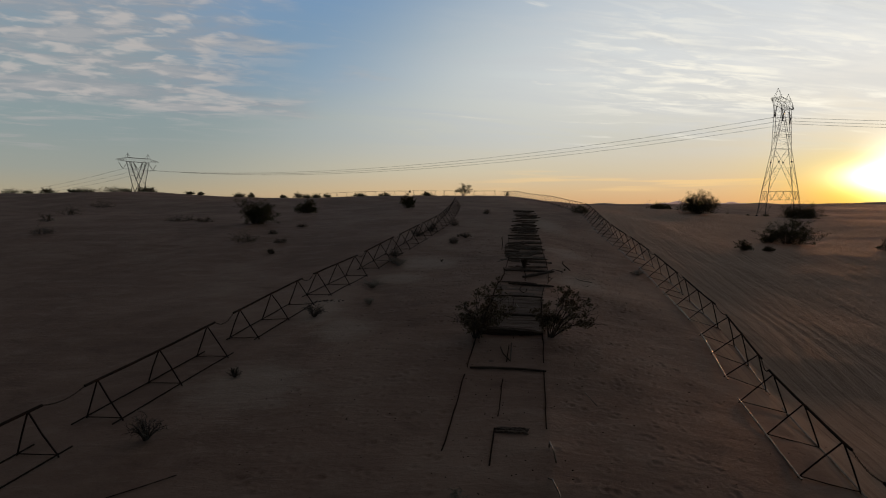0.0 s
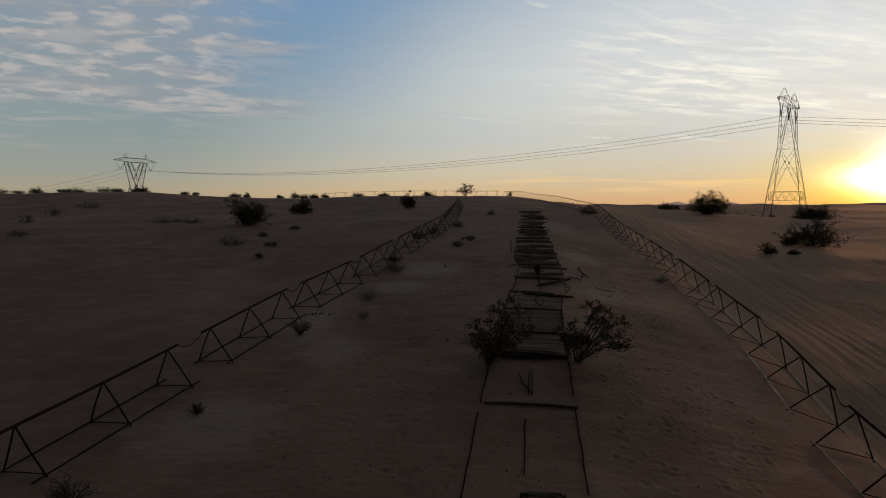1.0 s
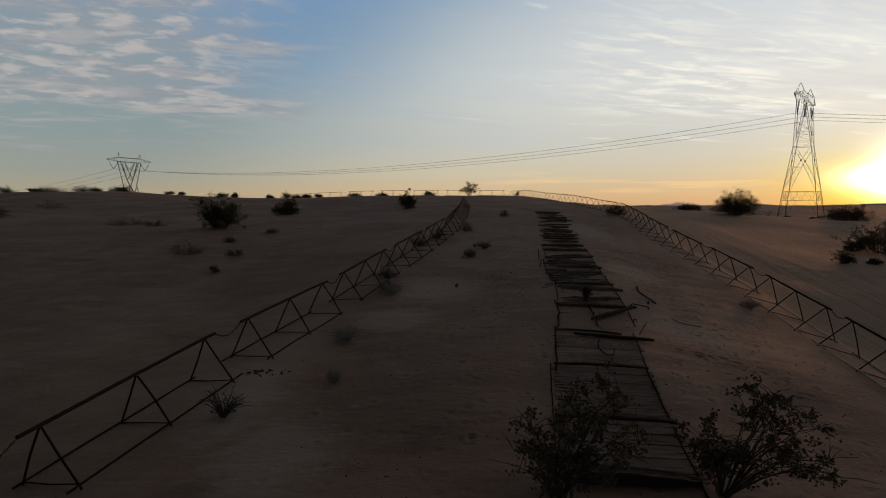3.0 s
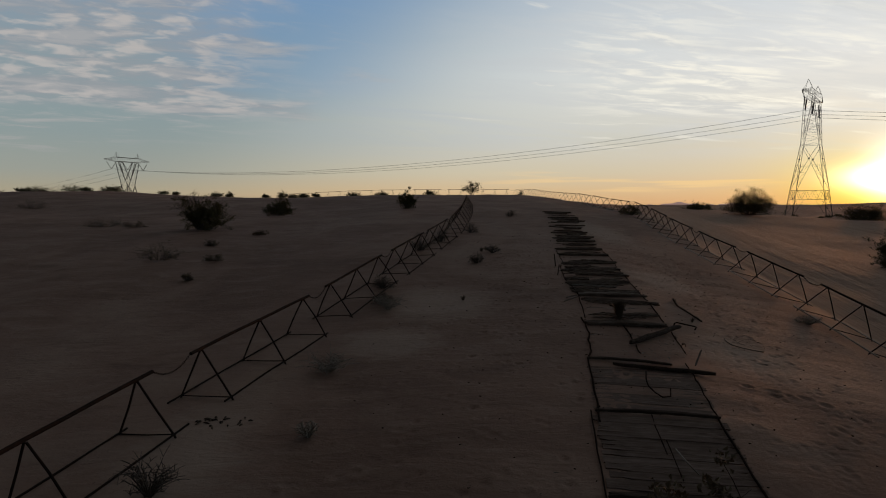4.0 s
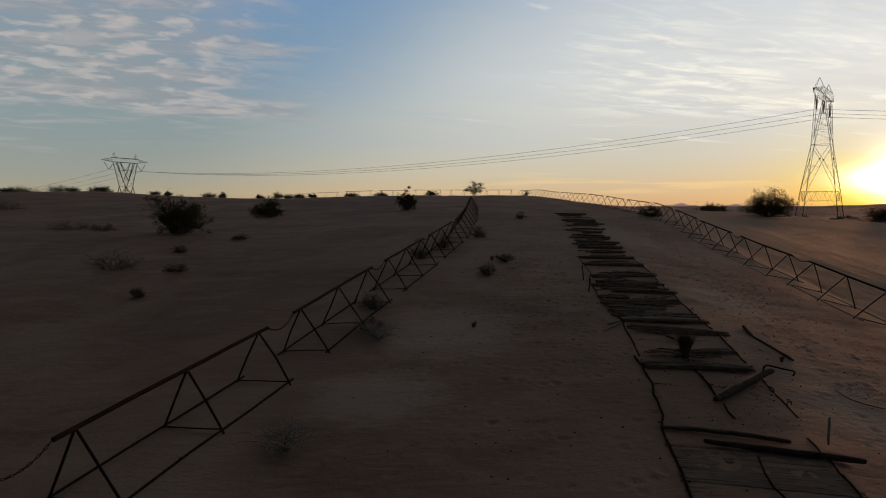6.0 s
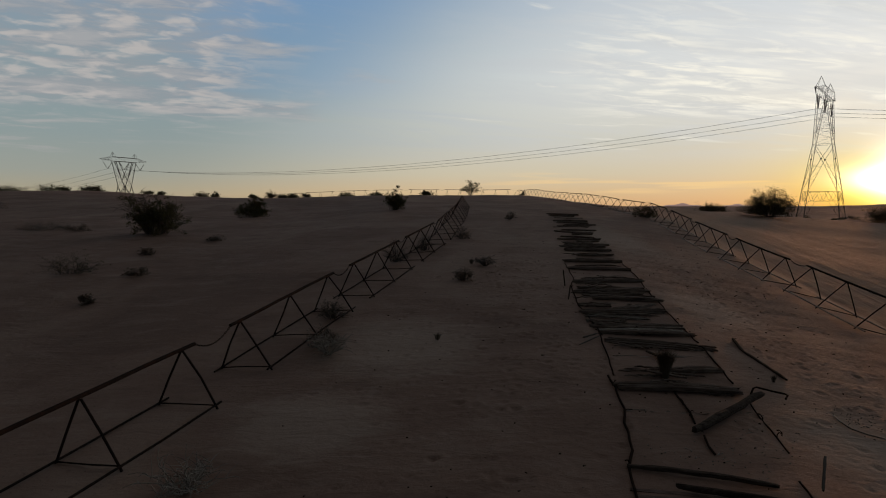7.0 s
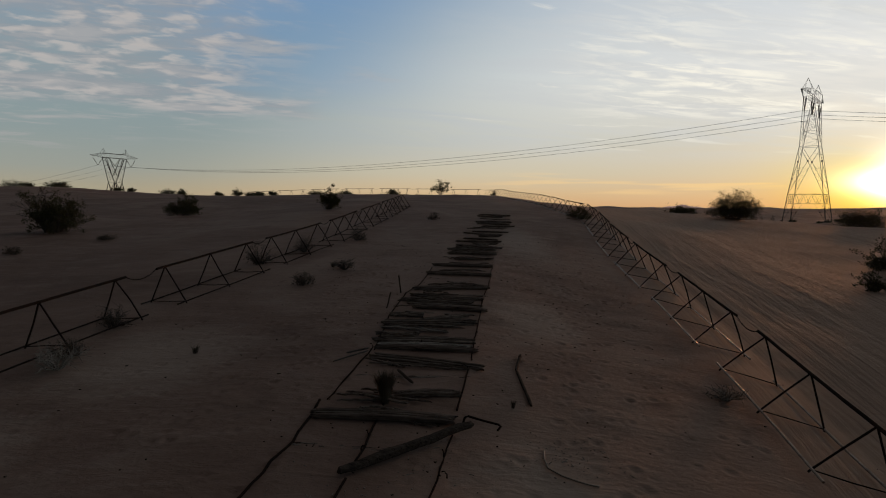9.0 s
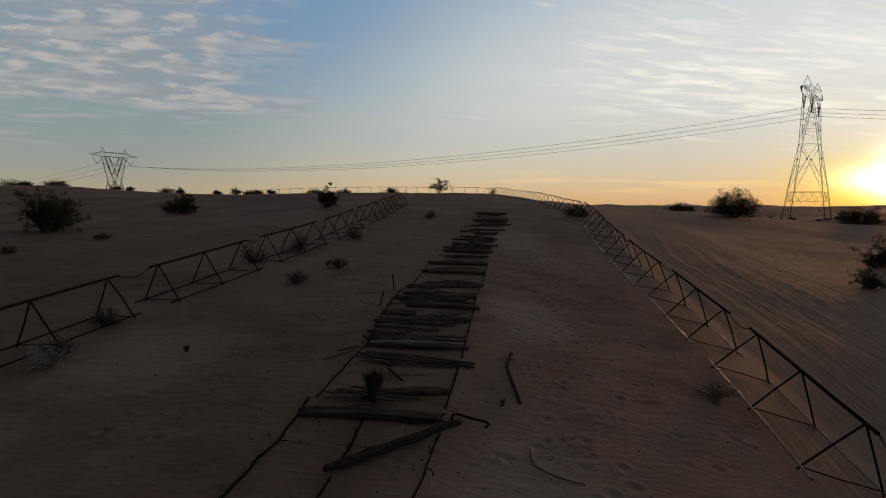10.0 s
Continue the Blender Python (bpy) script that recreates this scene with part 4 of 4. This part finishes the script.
for x, y, w, h in ((-40.7, 65.2, 1.6, 0.9), (-43.8, 74.4, 2.6, 1.0), (-47.9, 89.6, 3.6, 1.0), (-27.0, 65.5, 3.4, 0.6), (-24.5, 65.0, 1.8, 0.5), (-34.1, 54.0, 2.4, 0.5), (-15.5, 48.9, 2.4, 0.75),
                   (-12.4, 48.3, 1.1, 0.3), (-12.0, 43.9, 0.6, 0.35), (-13.3, 59.5, 1.2, 0.28), (-14.4, 53.5, 0.8, 0.4)):
    make_shrub("scrub_clump", x, y, w, h, 500, far.randrange(9999), "low half-dry scrub on open sand", 26, 0.05, mats=(TWIG, SCRUB if h < 0.6 else LEAF), bare=0.0)
for x, y, w, h in ((-2.1, 50.3, 1.3, 1.0), (-3.2, 40.9, 0.95, 0.65), (0.7, 45.8, 0.95, 0.5), (-3.0, 38.5, 0.9, 0.45), (0.9, 57.5, 1.0, 0.7), (4.6, 68.5, 0.9, 0.6), (-1.0, 53.6, 1.1, 0.8)):
    make_shrub("scrub_clump", x, y, w, h, 700, far.randrange(9999), "fine-twigged half-dry scrub beside the barrier", 36, 0.03, mats=(TWIG, SCRUB), bare=0.0)
for x, y, w, h in ((121.0, 219.5, 3.0, 0.9), (112.5, 224.0, 2.6, 0.8), (126.5, 222.0, 3.4, 1.0), (131.0, 232.0, 2.8, 0.9), (110.0, 232.0, 2.2, 0.7), (117.0, 217.0, 2.0, 0.6)):
    make_shrub("scrub_clump", x, y, w, h, 420, far.randrange(9999), "low dark scrub round the tower's feet", 26, 0.14, bare=0.0)
DEAD = "leafless bleached dead bush on the sand"
for x, y, w, h, mats in ((-3.62, 31.4, 1.5, 0.5, PALETWIG), (-5.38, 25.75, 1.1, 0.65, TWIG), (-7.38, 15.0, 1.0, 0.7, TWIG), (1.65, 48.7, 1.1, 0.45, TWIG), (-6.55, 19.2, 0.5, 0.3, TWIG), (-2.7, 37.6, 1.5, 0.5, PALETWIG),
                         (11.6, 37.8, 1.0, 0.32, PALETWIG), (-3.3, 27.6, 0.6, 0.35, PALETWIG), (0.2, 11.6, 0.5, 0.35, PALETWIG)):
    make_shrub("dead_bush", x, y, w, h, 0, far.randrange(9999), DEAD, 26, mats=(mats, LEAF), group="dead bushes", mound=False)
make_tuft("grass_clump", 4.49, 35.42, 0.5, 0.68, 800, 5, "dense dry grass clump standing between planks")
for x, y, w, h in ((-0.15, 38.6, 0.3, 0.25), (6.8, 35.65, 0.16, 0.2), (1.1, 49.2, 0.4, 0.3)):
    make_tuft("grass_tuft", x, y, w, h, 60, far.randrange(9999), "small dry grass tuft in the sand")

# ---- transmission towers and their wires ----


def lattice(bm, lo, hi, bays, w):
    """Zigzag bracing between two long chords."""
    for k in range(bays):
        a, b = Vector(lo[0]).lerp(Vector(lo[1]), k / bays), Vector(hi[0]).lerp(Vector(hi[1]), (k + 1) / bays)
        c, d = Vector(hi[0]).lerp(Vector(hi[1]), k / bays), Vector(lo[0]).lerp(Vector(lo[1]), (k + 1) / bays)
        bar(bm, a, b, w)
        bar(bm, c, d, w)
        bar(bm, d, b, w)


def make_tower(m, heft=1.0):
    root = empty("transmission_tower", m)
    base, belt, neck = 5.85, 4.8, 2.6
    zb, zn, zc, zt, zp = 8.5, 23.1, 37.4, 39.9, 42.8
    corner = [(-1, -1), (1, -1), (1, 1), (-1, 1)]

    def at(c, h, z):
        return Vector((c[0] * h, c[1] * h, z))

    def strut(name, a, b, w):
        bm = bmesh.new()
        bar(bm, a, b, w)
        part(name, bm, GALV, root)

    for c in corner:
        bm = bmesh.new()
        tube(bm, [at(c, base + 0.07, -0.6), at(c, belt, zb), at(c, neck, zn)], [0.085 * heft, 0.08 * heft, 0.07 * heft], 4)
        part("leg", bm, GALV, root)
        bm = bmesh.new()
        tube(bm, [at(c, base + 0.1, -0.9), at(c, base, 0.35)], [0.5, 0.4], 10)
        part("footing", bm, GALV, root)
    for c, d in zip(corner, corner[1:] + corner[:1]):
        # A shallow truss at the belt over four open feet.
        zl = zb - 2.9
        hl = base + (belt - base) * zl / zb
        top = [at(c, belt, zb).lerp(at(d, belt, zb), k / 8) for k in range(9)]
        low = [at(c, hl, zl).lerp(at(d, hl, zl), k / 8) for k in range(9)]
        strut("belt_beam", top[0], top[8], 0.065)
        strut("belt_chord", low[0], low[8], 0.036)
        for k in range(8):
            a, b = (top[k], low[k + 1]) if k % 2 == 0 else (low[k], top[k + 1])
            strut("belt_strut", a, b, 0.046)
        for a, q in ((c, 2), (d, 6)):
            strut("foot_brace", at(a, base, 0.2), low[q], 0.040)
            strut("foot_brace", at(a, base, 0.2).lerp(low[q], 0.5), at(a, (base + hl) / 2, zl / 2), 0.036)
            strut("foot_brace", at(a, base, 0.2).lerp(low[q], 0.5), low[0 if q == 2 else 8], 0.036)
        # A tall pair of crossing braces up to the neck, with short struts to the legs.
        zk = 18.6
        hk = belt + (neck - belt) * (zk - zb) / (zn - zb)
        crown = (at(c, hk, zk) + at(d, hk, zk)) / 2
        for a, b in ((c, d), (d, c)):
            strut("main_brace", at(a, belt, zb), crown, 0.050 * heft)
            strut("main_brace", crown, at(b, neck, zn), 0.047 * heft)
            for t in (0.2, 0.4, 0.6, 0.8):
                z = zb + (zk - zb) * t
                h = belt + (neck - belt) * (z - zb) / (zn - zb)
                p = at(a, belt, zb).lerp(crown, t)
                strut("short_strut", at(a, h, z), p, 0.032)
                z2 = z - 1.9
                strut("short_strut", at(a, belt + (neck - belt) * (z2 - zb) / (zn - zb), z2), p, 0.029)
            z = (zk + zn) / 2
            strut("short_strut", at(a, belt + (neck - belt) * (z - zb) / (zn - zb), z), crown.lerp(at(a, neck, zn), 0.5), 0.032)
        strut("neck_beam", at(c, neck, zn), at(d, neck, zn), 0.058)
        bm = bmesh.new()
        bmesh.ops.create_cube(bm, size=1.0, matrix=Matrix.Translation(crown) @ Matrix.Diagonal((0.5, 0.5, 0.5, 1)))
        bmesh.ops.bevel(bm, geom=bm.edges[:], offset=0.08, segments=1, affect="EDGES")
        part("gusset_plate", bm, GALV, root)
    # Two arms that open from the neck and carry the beam.
    for s in (-1, 1):
        bm = bmesh.new()
        lo = [Vector((s * neck, -neck, zn)), Vector((s * neck, neck, zn)), Vector((s * 0.1, neck * 0.86, zn + 3.4)), Vector((s * 0.1, -neck * 0.86, zn + 3.4))]
        hi = [Vector((s * 7.5, -1.1, zc)), Vector((s * 7.5, 1.1, zc)), Vector((s * 4.6, 1.1, zc)), Vector((s * 4.6, -1.1, zc))]
        for a, b in zip(lo, hi):
            bar(bm, a, b, 0.061 * heft)
        for k in range(4):
            for q in range(8):
                a, b = (k, (k + 1) % 4) if q % 2 else ((k + 1) % 4, k)
                bar(bm, lo[a].lerp(hi[a], q / 8), lo[b].lerp(hi[b], (q + 1) / 8), 0.025)
                if q:
                    bar(bm, lo[k].lerp(hi[k], q / 8), lo[(k + 1) % 4].lerp(hi[(k + 1) % 4], q / 8), 0.020)
        bar(bm, lo[2], Vector((-s * neck, neck, zn)), 0.047)
        bar(bm, lo[3], Vector((-s * neck, -neck, zn)), 0.047)
        part("arm", bm, GALV, root)
        bm = bmesh.new()
        for y in (-1.1, 1.1):
            for x in (6.4, 8.6):
                bar(bm, (s * x, y, zt), (s * 7.6, 0, zp), 0.050)
        for t in (0.35, 0.65):
            for y in (-1, 1):
                bar(bm, Vector((s * 6.4, y * 1.1, zt)).lerp(Vector((s * 7.6, 0, zp)), t), Vector((s * 8.6, y * 1.1, zt)).lerp(Vector((s * 7.6, 0, zp)), t), 0.025)
        part("earth_wire_peak", bm, GALV, root)
    bm = bmesh.new()
    tip = 16.0
    for y in (-1.1, 1.1):
        bar(bm, (-8.6, y, zc), (8.6, y, zc), 0.050 * heft)
        bar(bm, (-8.6, y, zt), (8.6, y, zt), 0.050 * heft)
        for q in range(10):
            za, zz = (zc, zt) if q % 2 else (zt, zc)
            bar(bm, (-8.6 + 1.72 * q, y, za), (-6.88 + 1.72 * q, y, zz), 0.025)
        for s in (-1, 1):
            bar(bm, (s * 8.6, y, zc), (s * tip, y * 0.2, zc + 0.8), 0.047)
            bar(bm, (s * 8.6, y, zt), (s * tip, y * 0.2, zc + 1.0), 0.047)
            lattice(bm, ((s * 8.6, y, zc), (s * tip, y * 0.2, zc + 0.8)), ((s * 8.6, y, zt), (s * tip, y * 0.2, zc + 1.0)), 5, 0.032)
    for z in (zc, zt):
        for q in range(10):
            ya = 1.1 if q % 2 else -1.1
            bar(bm, (-8.6 + 1.72 * q, ya, z), (-6.88 + 1.72 * q, -ya, z), 0.025)
    part("crossarm", bm, GALV, root)
    # Insulator strings in a V at each of three phases.
    for x in (-11.2, 0.0, 11.2):
        for s in (-1, 1):
            bm = bmesh.new()
            a, b = Vector((x + s * 3.0, s * 0.2, zc - 0.9)), Vector((x + s * 0.15, 0, zc - 4.5))
            tube(bm, [a.lerp(b, t) for t in np.linspace(0, 1, 29)], [0.09 if k % 2 else 0.19 for k in range(29)], 6)
            part("insulator_string", bm, GLASS, root)
            bm = bmesh.new()
            bar(bm, (a.x, 0, zc + 0.3), a, 0.032)
            part("hanger_link", bm, GALV, root)
        bm = bmesh.new()
        bar(bm, (x - 0.35, 0, zc - 4.55), (x + 0.35, 0, zc - 4.55), 0.072)
        part("yoke_plate", bm, GALV, root)
    return tagged(root, "grey steel lattice transmission tower with wide crossarm", "pylon", "transmission towers")


EAST, WEST = Vector((120.3, 229.6, 0)), Vector((-193.2, 407.8, 0))
EAST.z, WEST.z = gz(EAST.x, EAST.y), gz(WEST.x, WEST.y) + 0.2
EAST_TURN, WEST_TURN = radians(50.5), radians(66)
make_tower(Matrix.Translation(EAST) @ Matrix.Rotation(EAST_TURN, 4, "Z") @ Matrix.Scale(1.03, 4), 1.2)
make_tower(Matrix.Translation(WEST) @ Matrix.Rotation(WEST_TURN, 4, "Z"), 3.0)


def make_wire(p, q, sag, name="power_line", label="slack overhead conductor bundle between lattice towers", rad=0.052):
    bm = bmesh.new()
    n = 40
    tube(bm, [p.lerp(q, k / n) - Vector((0, 0, 4 * sag * (k / n) * (1 - k / n))) for k in range(n + 1)], rad, 5)
    tagged(part(name, bm, WIRE), label, "cable", "power lines")


LINE = (EAST - WEST).normalized()
for x in (-11.2, 0.0, 11.2):
    e = EAST + Matrix.Rotation(EAST_TURN, 3, "Z") @ Vector((x, 0, 32.8)) * 1.03
    w = WEST + Matrix.Rotation(WEST_TURN, 3, "Z") @ Vector((x, 0, 32.8))
    make_wire(w, e, 9.0)
    make_wire(e, e + Vector((LINE.x * 360, LINE.y * 360, -1.0)), 10.0)
    make_wire(w, w + Vector((-LINE.x * 380, -LINE.y * 380, -10.0)), 11.0)

# ---- loose timber, scrap and cables on the sand ----


def make_log(name, a, b, rad, up_a, up_b, seed, label, mat=LOG, category="log"):
    """A worn timber from a to b with splintered ends."""
    r = random.Random(seed)
    p, q = on_ground(*a, up_a), on_ground(*b, up_b)
    bm = bmesh.new()
    n = 9
    side = (q - p).cross(Vector((0, 0, 1))).normalized()
    pts = [p.lerp(q, k / n) + side * r.uniform(-0.3, 0.3) * rad * 0.4 + Vector((0, 0, r.uniform(-0.15, 0.15) * rad)) for k in range(n + 1)]
    rings = tube(bm, pts, [rad * (0.72 if k in (0, n) else r.uniform(0.88, 1.1)) for k in range(n + 1)], 9)
    for ring in (rings[0], rings[-1]):
        for v in ring:
            v.co += (q - p).normalized() * r.uniform(-0.9, 0.9) * rad * 0.5
    ob = part(name, bm, mat, label="")
    return tagged(ob, label, category, "loose timbers" if category == "log" else "")


make_log("log", (4.12, 32.86), (5.98, 34.5), 0.075, 0.07, 0.16, 1, "dark weathered log lying across the plank road")
make_log("log", (3.17, 31.02), (5.3, 30.4), 0.05, 0.07, 0.1, 2, "long dark timber lying on the buried planks")
make_log("stick", (7.26, 38.6), (7.06, 37.6), 0.035, 0.04, 0.03, 3, "crooked dark stick on bare sand", LOG, "stick")
make_log("stick", (7.06, 37.6), (7.15, 35.8), 0.03, 0.03, 0.03, 4, "crooked dark stick on bare sand", LOG, "stick")
make_log("stick", (4.6, 37.0), (4.93, 36.3), 0.03, 0.05, 0.06, 5, "broken stick lying between planks", LOG, "stick")
make_log("stick", (5.05, 30.9), (5.42, 31.5), 0.02, 0.1, 0.35, 6, "thin broken stick leaning on a timber", TWIG, "stick")
make_log("post", (4.12, 44.4), (4.05, 44.4), 0.022, -0.05, 0.55, 7, "short leaning stake at the road edge", LOG, "stake")
make_log("post", (3.85, 42.4), (3.95, 42.6), 0.02, -0.05, 0.4, 8, "short leaning stake at the road edge", LOG, "stake")
make_log("stick", (3.82, 38.4), (3.4, 38.05), 0.02, 0.06, 0.05, 9, "thin broken stick at the road edge", TWIG, "stick")
make_log("stick", (3.83, 38.2), (3.2, 37.5), 0.015, 0.06, 0.03, 10, "thin broken stick at the road edge", TWIG, "stick")


def make_strand(name, pts, rad, mat, label, category, ups=None):
    """A bent rod, wire or rope that lies along plan points."""
    bm = bmesh.new()
    ups = ups or [0.02] * len(pts)
    tube(bm, [on_ground(x, y, u) for (x, y), u in zip(pts, ups)], rad, 6)
    return tagged(part(name, bm, mat, smooth=True), label, category)


make_strand("bent_pipe", [(5.83, 34.66), (5.89, 34.62), (5.95, 34.62), (6.2, 34.56), (6.44, 34.52), (6.48, 34.5), (6.42, 34.46)], 0.02, RUST, "bent rusty pipe standing out of the sand", "pipe",
            [-0.05, 0.2, 0.23, 0.21, 0.19, 0.17, 0.11])
make_strand("bent_strap", [(3.79, 30.56), (3.62, 30.0), (3.54, 29.6), (3.56, 29.2), (3.62, 28.93), (3.76, 28.87), (3.8, 29.0)], 0.015, BAND, "curled rusty strap on the buried planks", "strap",
            [0.04, 0.04, 0.04, 0.04, 0.05, 0.09, 0.2])
make_strand("forked_stick", [(1.88, 20.95), (1.92, 20.4), (2.08, 19.72), (2.2, 20.6), (2.3, 21.4)], 0.022, LOG, "forked dark stick on buried planks", "stick", [0.1, 0.05, 0.04, 0.05, 0.08])
make_strand("rope", [(7.14, 34.15), (7.1, 33.85), (7.12, 33.6), (7.3, 33.42), (7.48, 33.32), (7.66, 33.24), (7.8, 33.22)], 0.014, PALETWIG, "pale frayed rope lying on sand", "rope")
make_strand("cable", [(-7.3, 12.0), (-6.86, 12.3), (-6.36, 12.7), (-5.85, 13.11)], 0.012, BAND, "dark cable half buried in sand", "cable")
make_strand("bent_rod", [(2.38, 13.95), (2.36, 13.75), (2.4, 13.4), (2.41, 13.2)], 0.022, RAIL, "bright bent steel rod sticking out of sand", "rod", [-0.03, 0.2, 0.14, 0.02])
make_strand("bent_rod", [(2.13, 12.5), (2.16, 12.2), (2.2, 11.7), (2.24, 11.2)], 0.018, RAIL, "bright bent steel rod sticking out of sand", "rod", [0.02, 0.16, 0.2, 0.05])
make_strand("bent_rod", [(3.05, 26.6), (3.06, 26.2), (3.12, 25.8)], 0.012, PALETWIG, "pale splinter lying on deck boards", "splinter", [0.12, 0.14, 0.13])
make_strand("wire", [(4.0, 17.6), (4.05, 17.1), (4.15, 16.7)], 0.008, PALETWIG, "thin pale twig on sand", "twig", [0.02, 0.05, 0.02])


def make_chips():
    """Broken bits of wood scattered by the barrier."""
    r = random.Random(8)
    for k in range(26):
        t = r.random()
        x, y = -5.65 + 1.0 * t + r.gauss(0, 0.12), 28.6 - 0.35 * t + r.gauss(0, 0.13)
        a, size = r.uniform(-1.4, 1.4), r.uniform(0.05, 0.16)
        bm = bmesh.new()
        d = Vector((math.cos(a), math.sin(a), r.uniform(-0.1, 0.2))) * size
        p = on_ground(x, y, 0.006)
        tube(bm, [p - d / 2, p + Vector((0, 0, 0.012)), p + d / 2], [0.012, 0.02, 0.008], 5)
        tagged(part("wood_chip", bm, LOG), "small dark chip of broken wood on sand", "wood chip", "wood chips beside the barrier")


make_chips()


def make_litter():
    """Dark bits of twig and wood strewn over the sand near the road and the barriers."""
    r = random.Random(19)
    bm = bmesh.new()
    for _ in range(750):
        y = r.uniform(12, 58)
        x = float(road_x(y)) + r.choice((r.gauss(-3.5, 2.2), r.gauss(3.8, 1.8), r.gauss(0, 1.0)))
        a, size = r.uniform(0, 3.14), r.uniform(0.015, 0.045) * (2.4 if r.random() < 0.06 else 1)
        d = Vector((math.cos(a), math.sin(a), r.uniform(-0.1, 0.25))) * size
        p = on_ground(x, y, 0.006)
        tube(bm, [p - d / 2, p + d / 2], [r.uniform(0.008, 0.02), 0.005], 4)
    tagged(part("litter", bm, LOG), "scattered dark twigs and wood bits on sand", "litter", kind="stuff")


make_litter()


def make_splinters():
    """Pale splinters and gravel strewn beside the rope and over the buried boards."""
    r = random.Random(23)
    bm = bmesh.new()
    for cx, cy, sx, sy, n in ((7.55, 34.1, 0.35, 0.3, 70), (4.2, 32.1, 0.5, 0.35, 70), (5.2, 33.2, 0.6, 0.5, 30), (3.4, 29.6, 0.8, 0.8, 40), (1.9, 24.0, 0.9, 1.0, 30)):
        for _ in range(n):
            x, y, a, size = r.gauss(cx, sx), r.gauss(cy, sy), r.uniform(0, 3.14), r.uniform(0.012, 0.035) * (3.5 if r.random() < 0.1 else 1)
            d = Vector((math.cos(a), math.sin(a), r.uniform(-0.1, 0.2))) * size
            p = on_ground(x, y, 0.012)
            tube(bm, [p - d / 2, p + d / 2], [r.uniform(0.005, 0.011), 0.004], 4)
    tagged(part("splinters", bm, PALETWIG), "scattered pale splinters and gravel on sand", "litter", kind="stuff")


make_splinters()
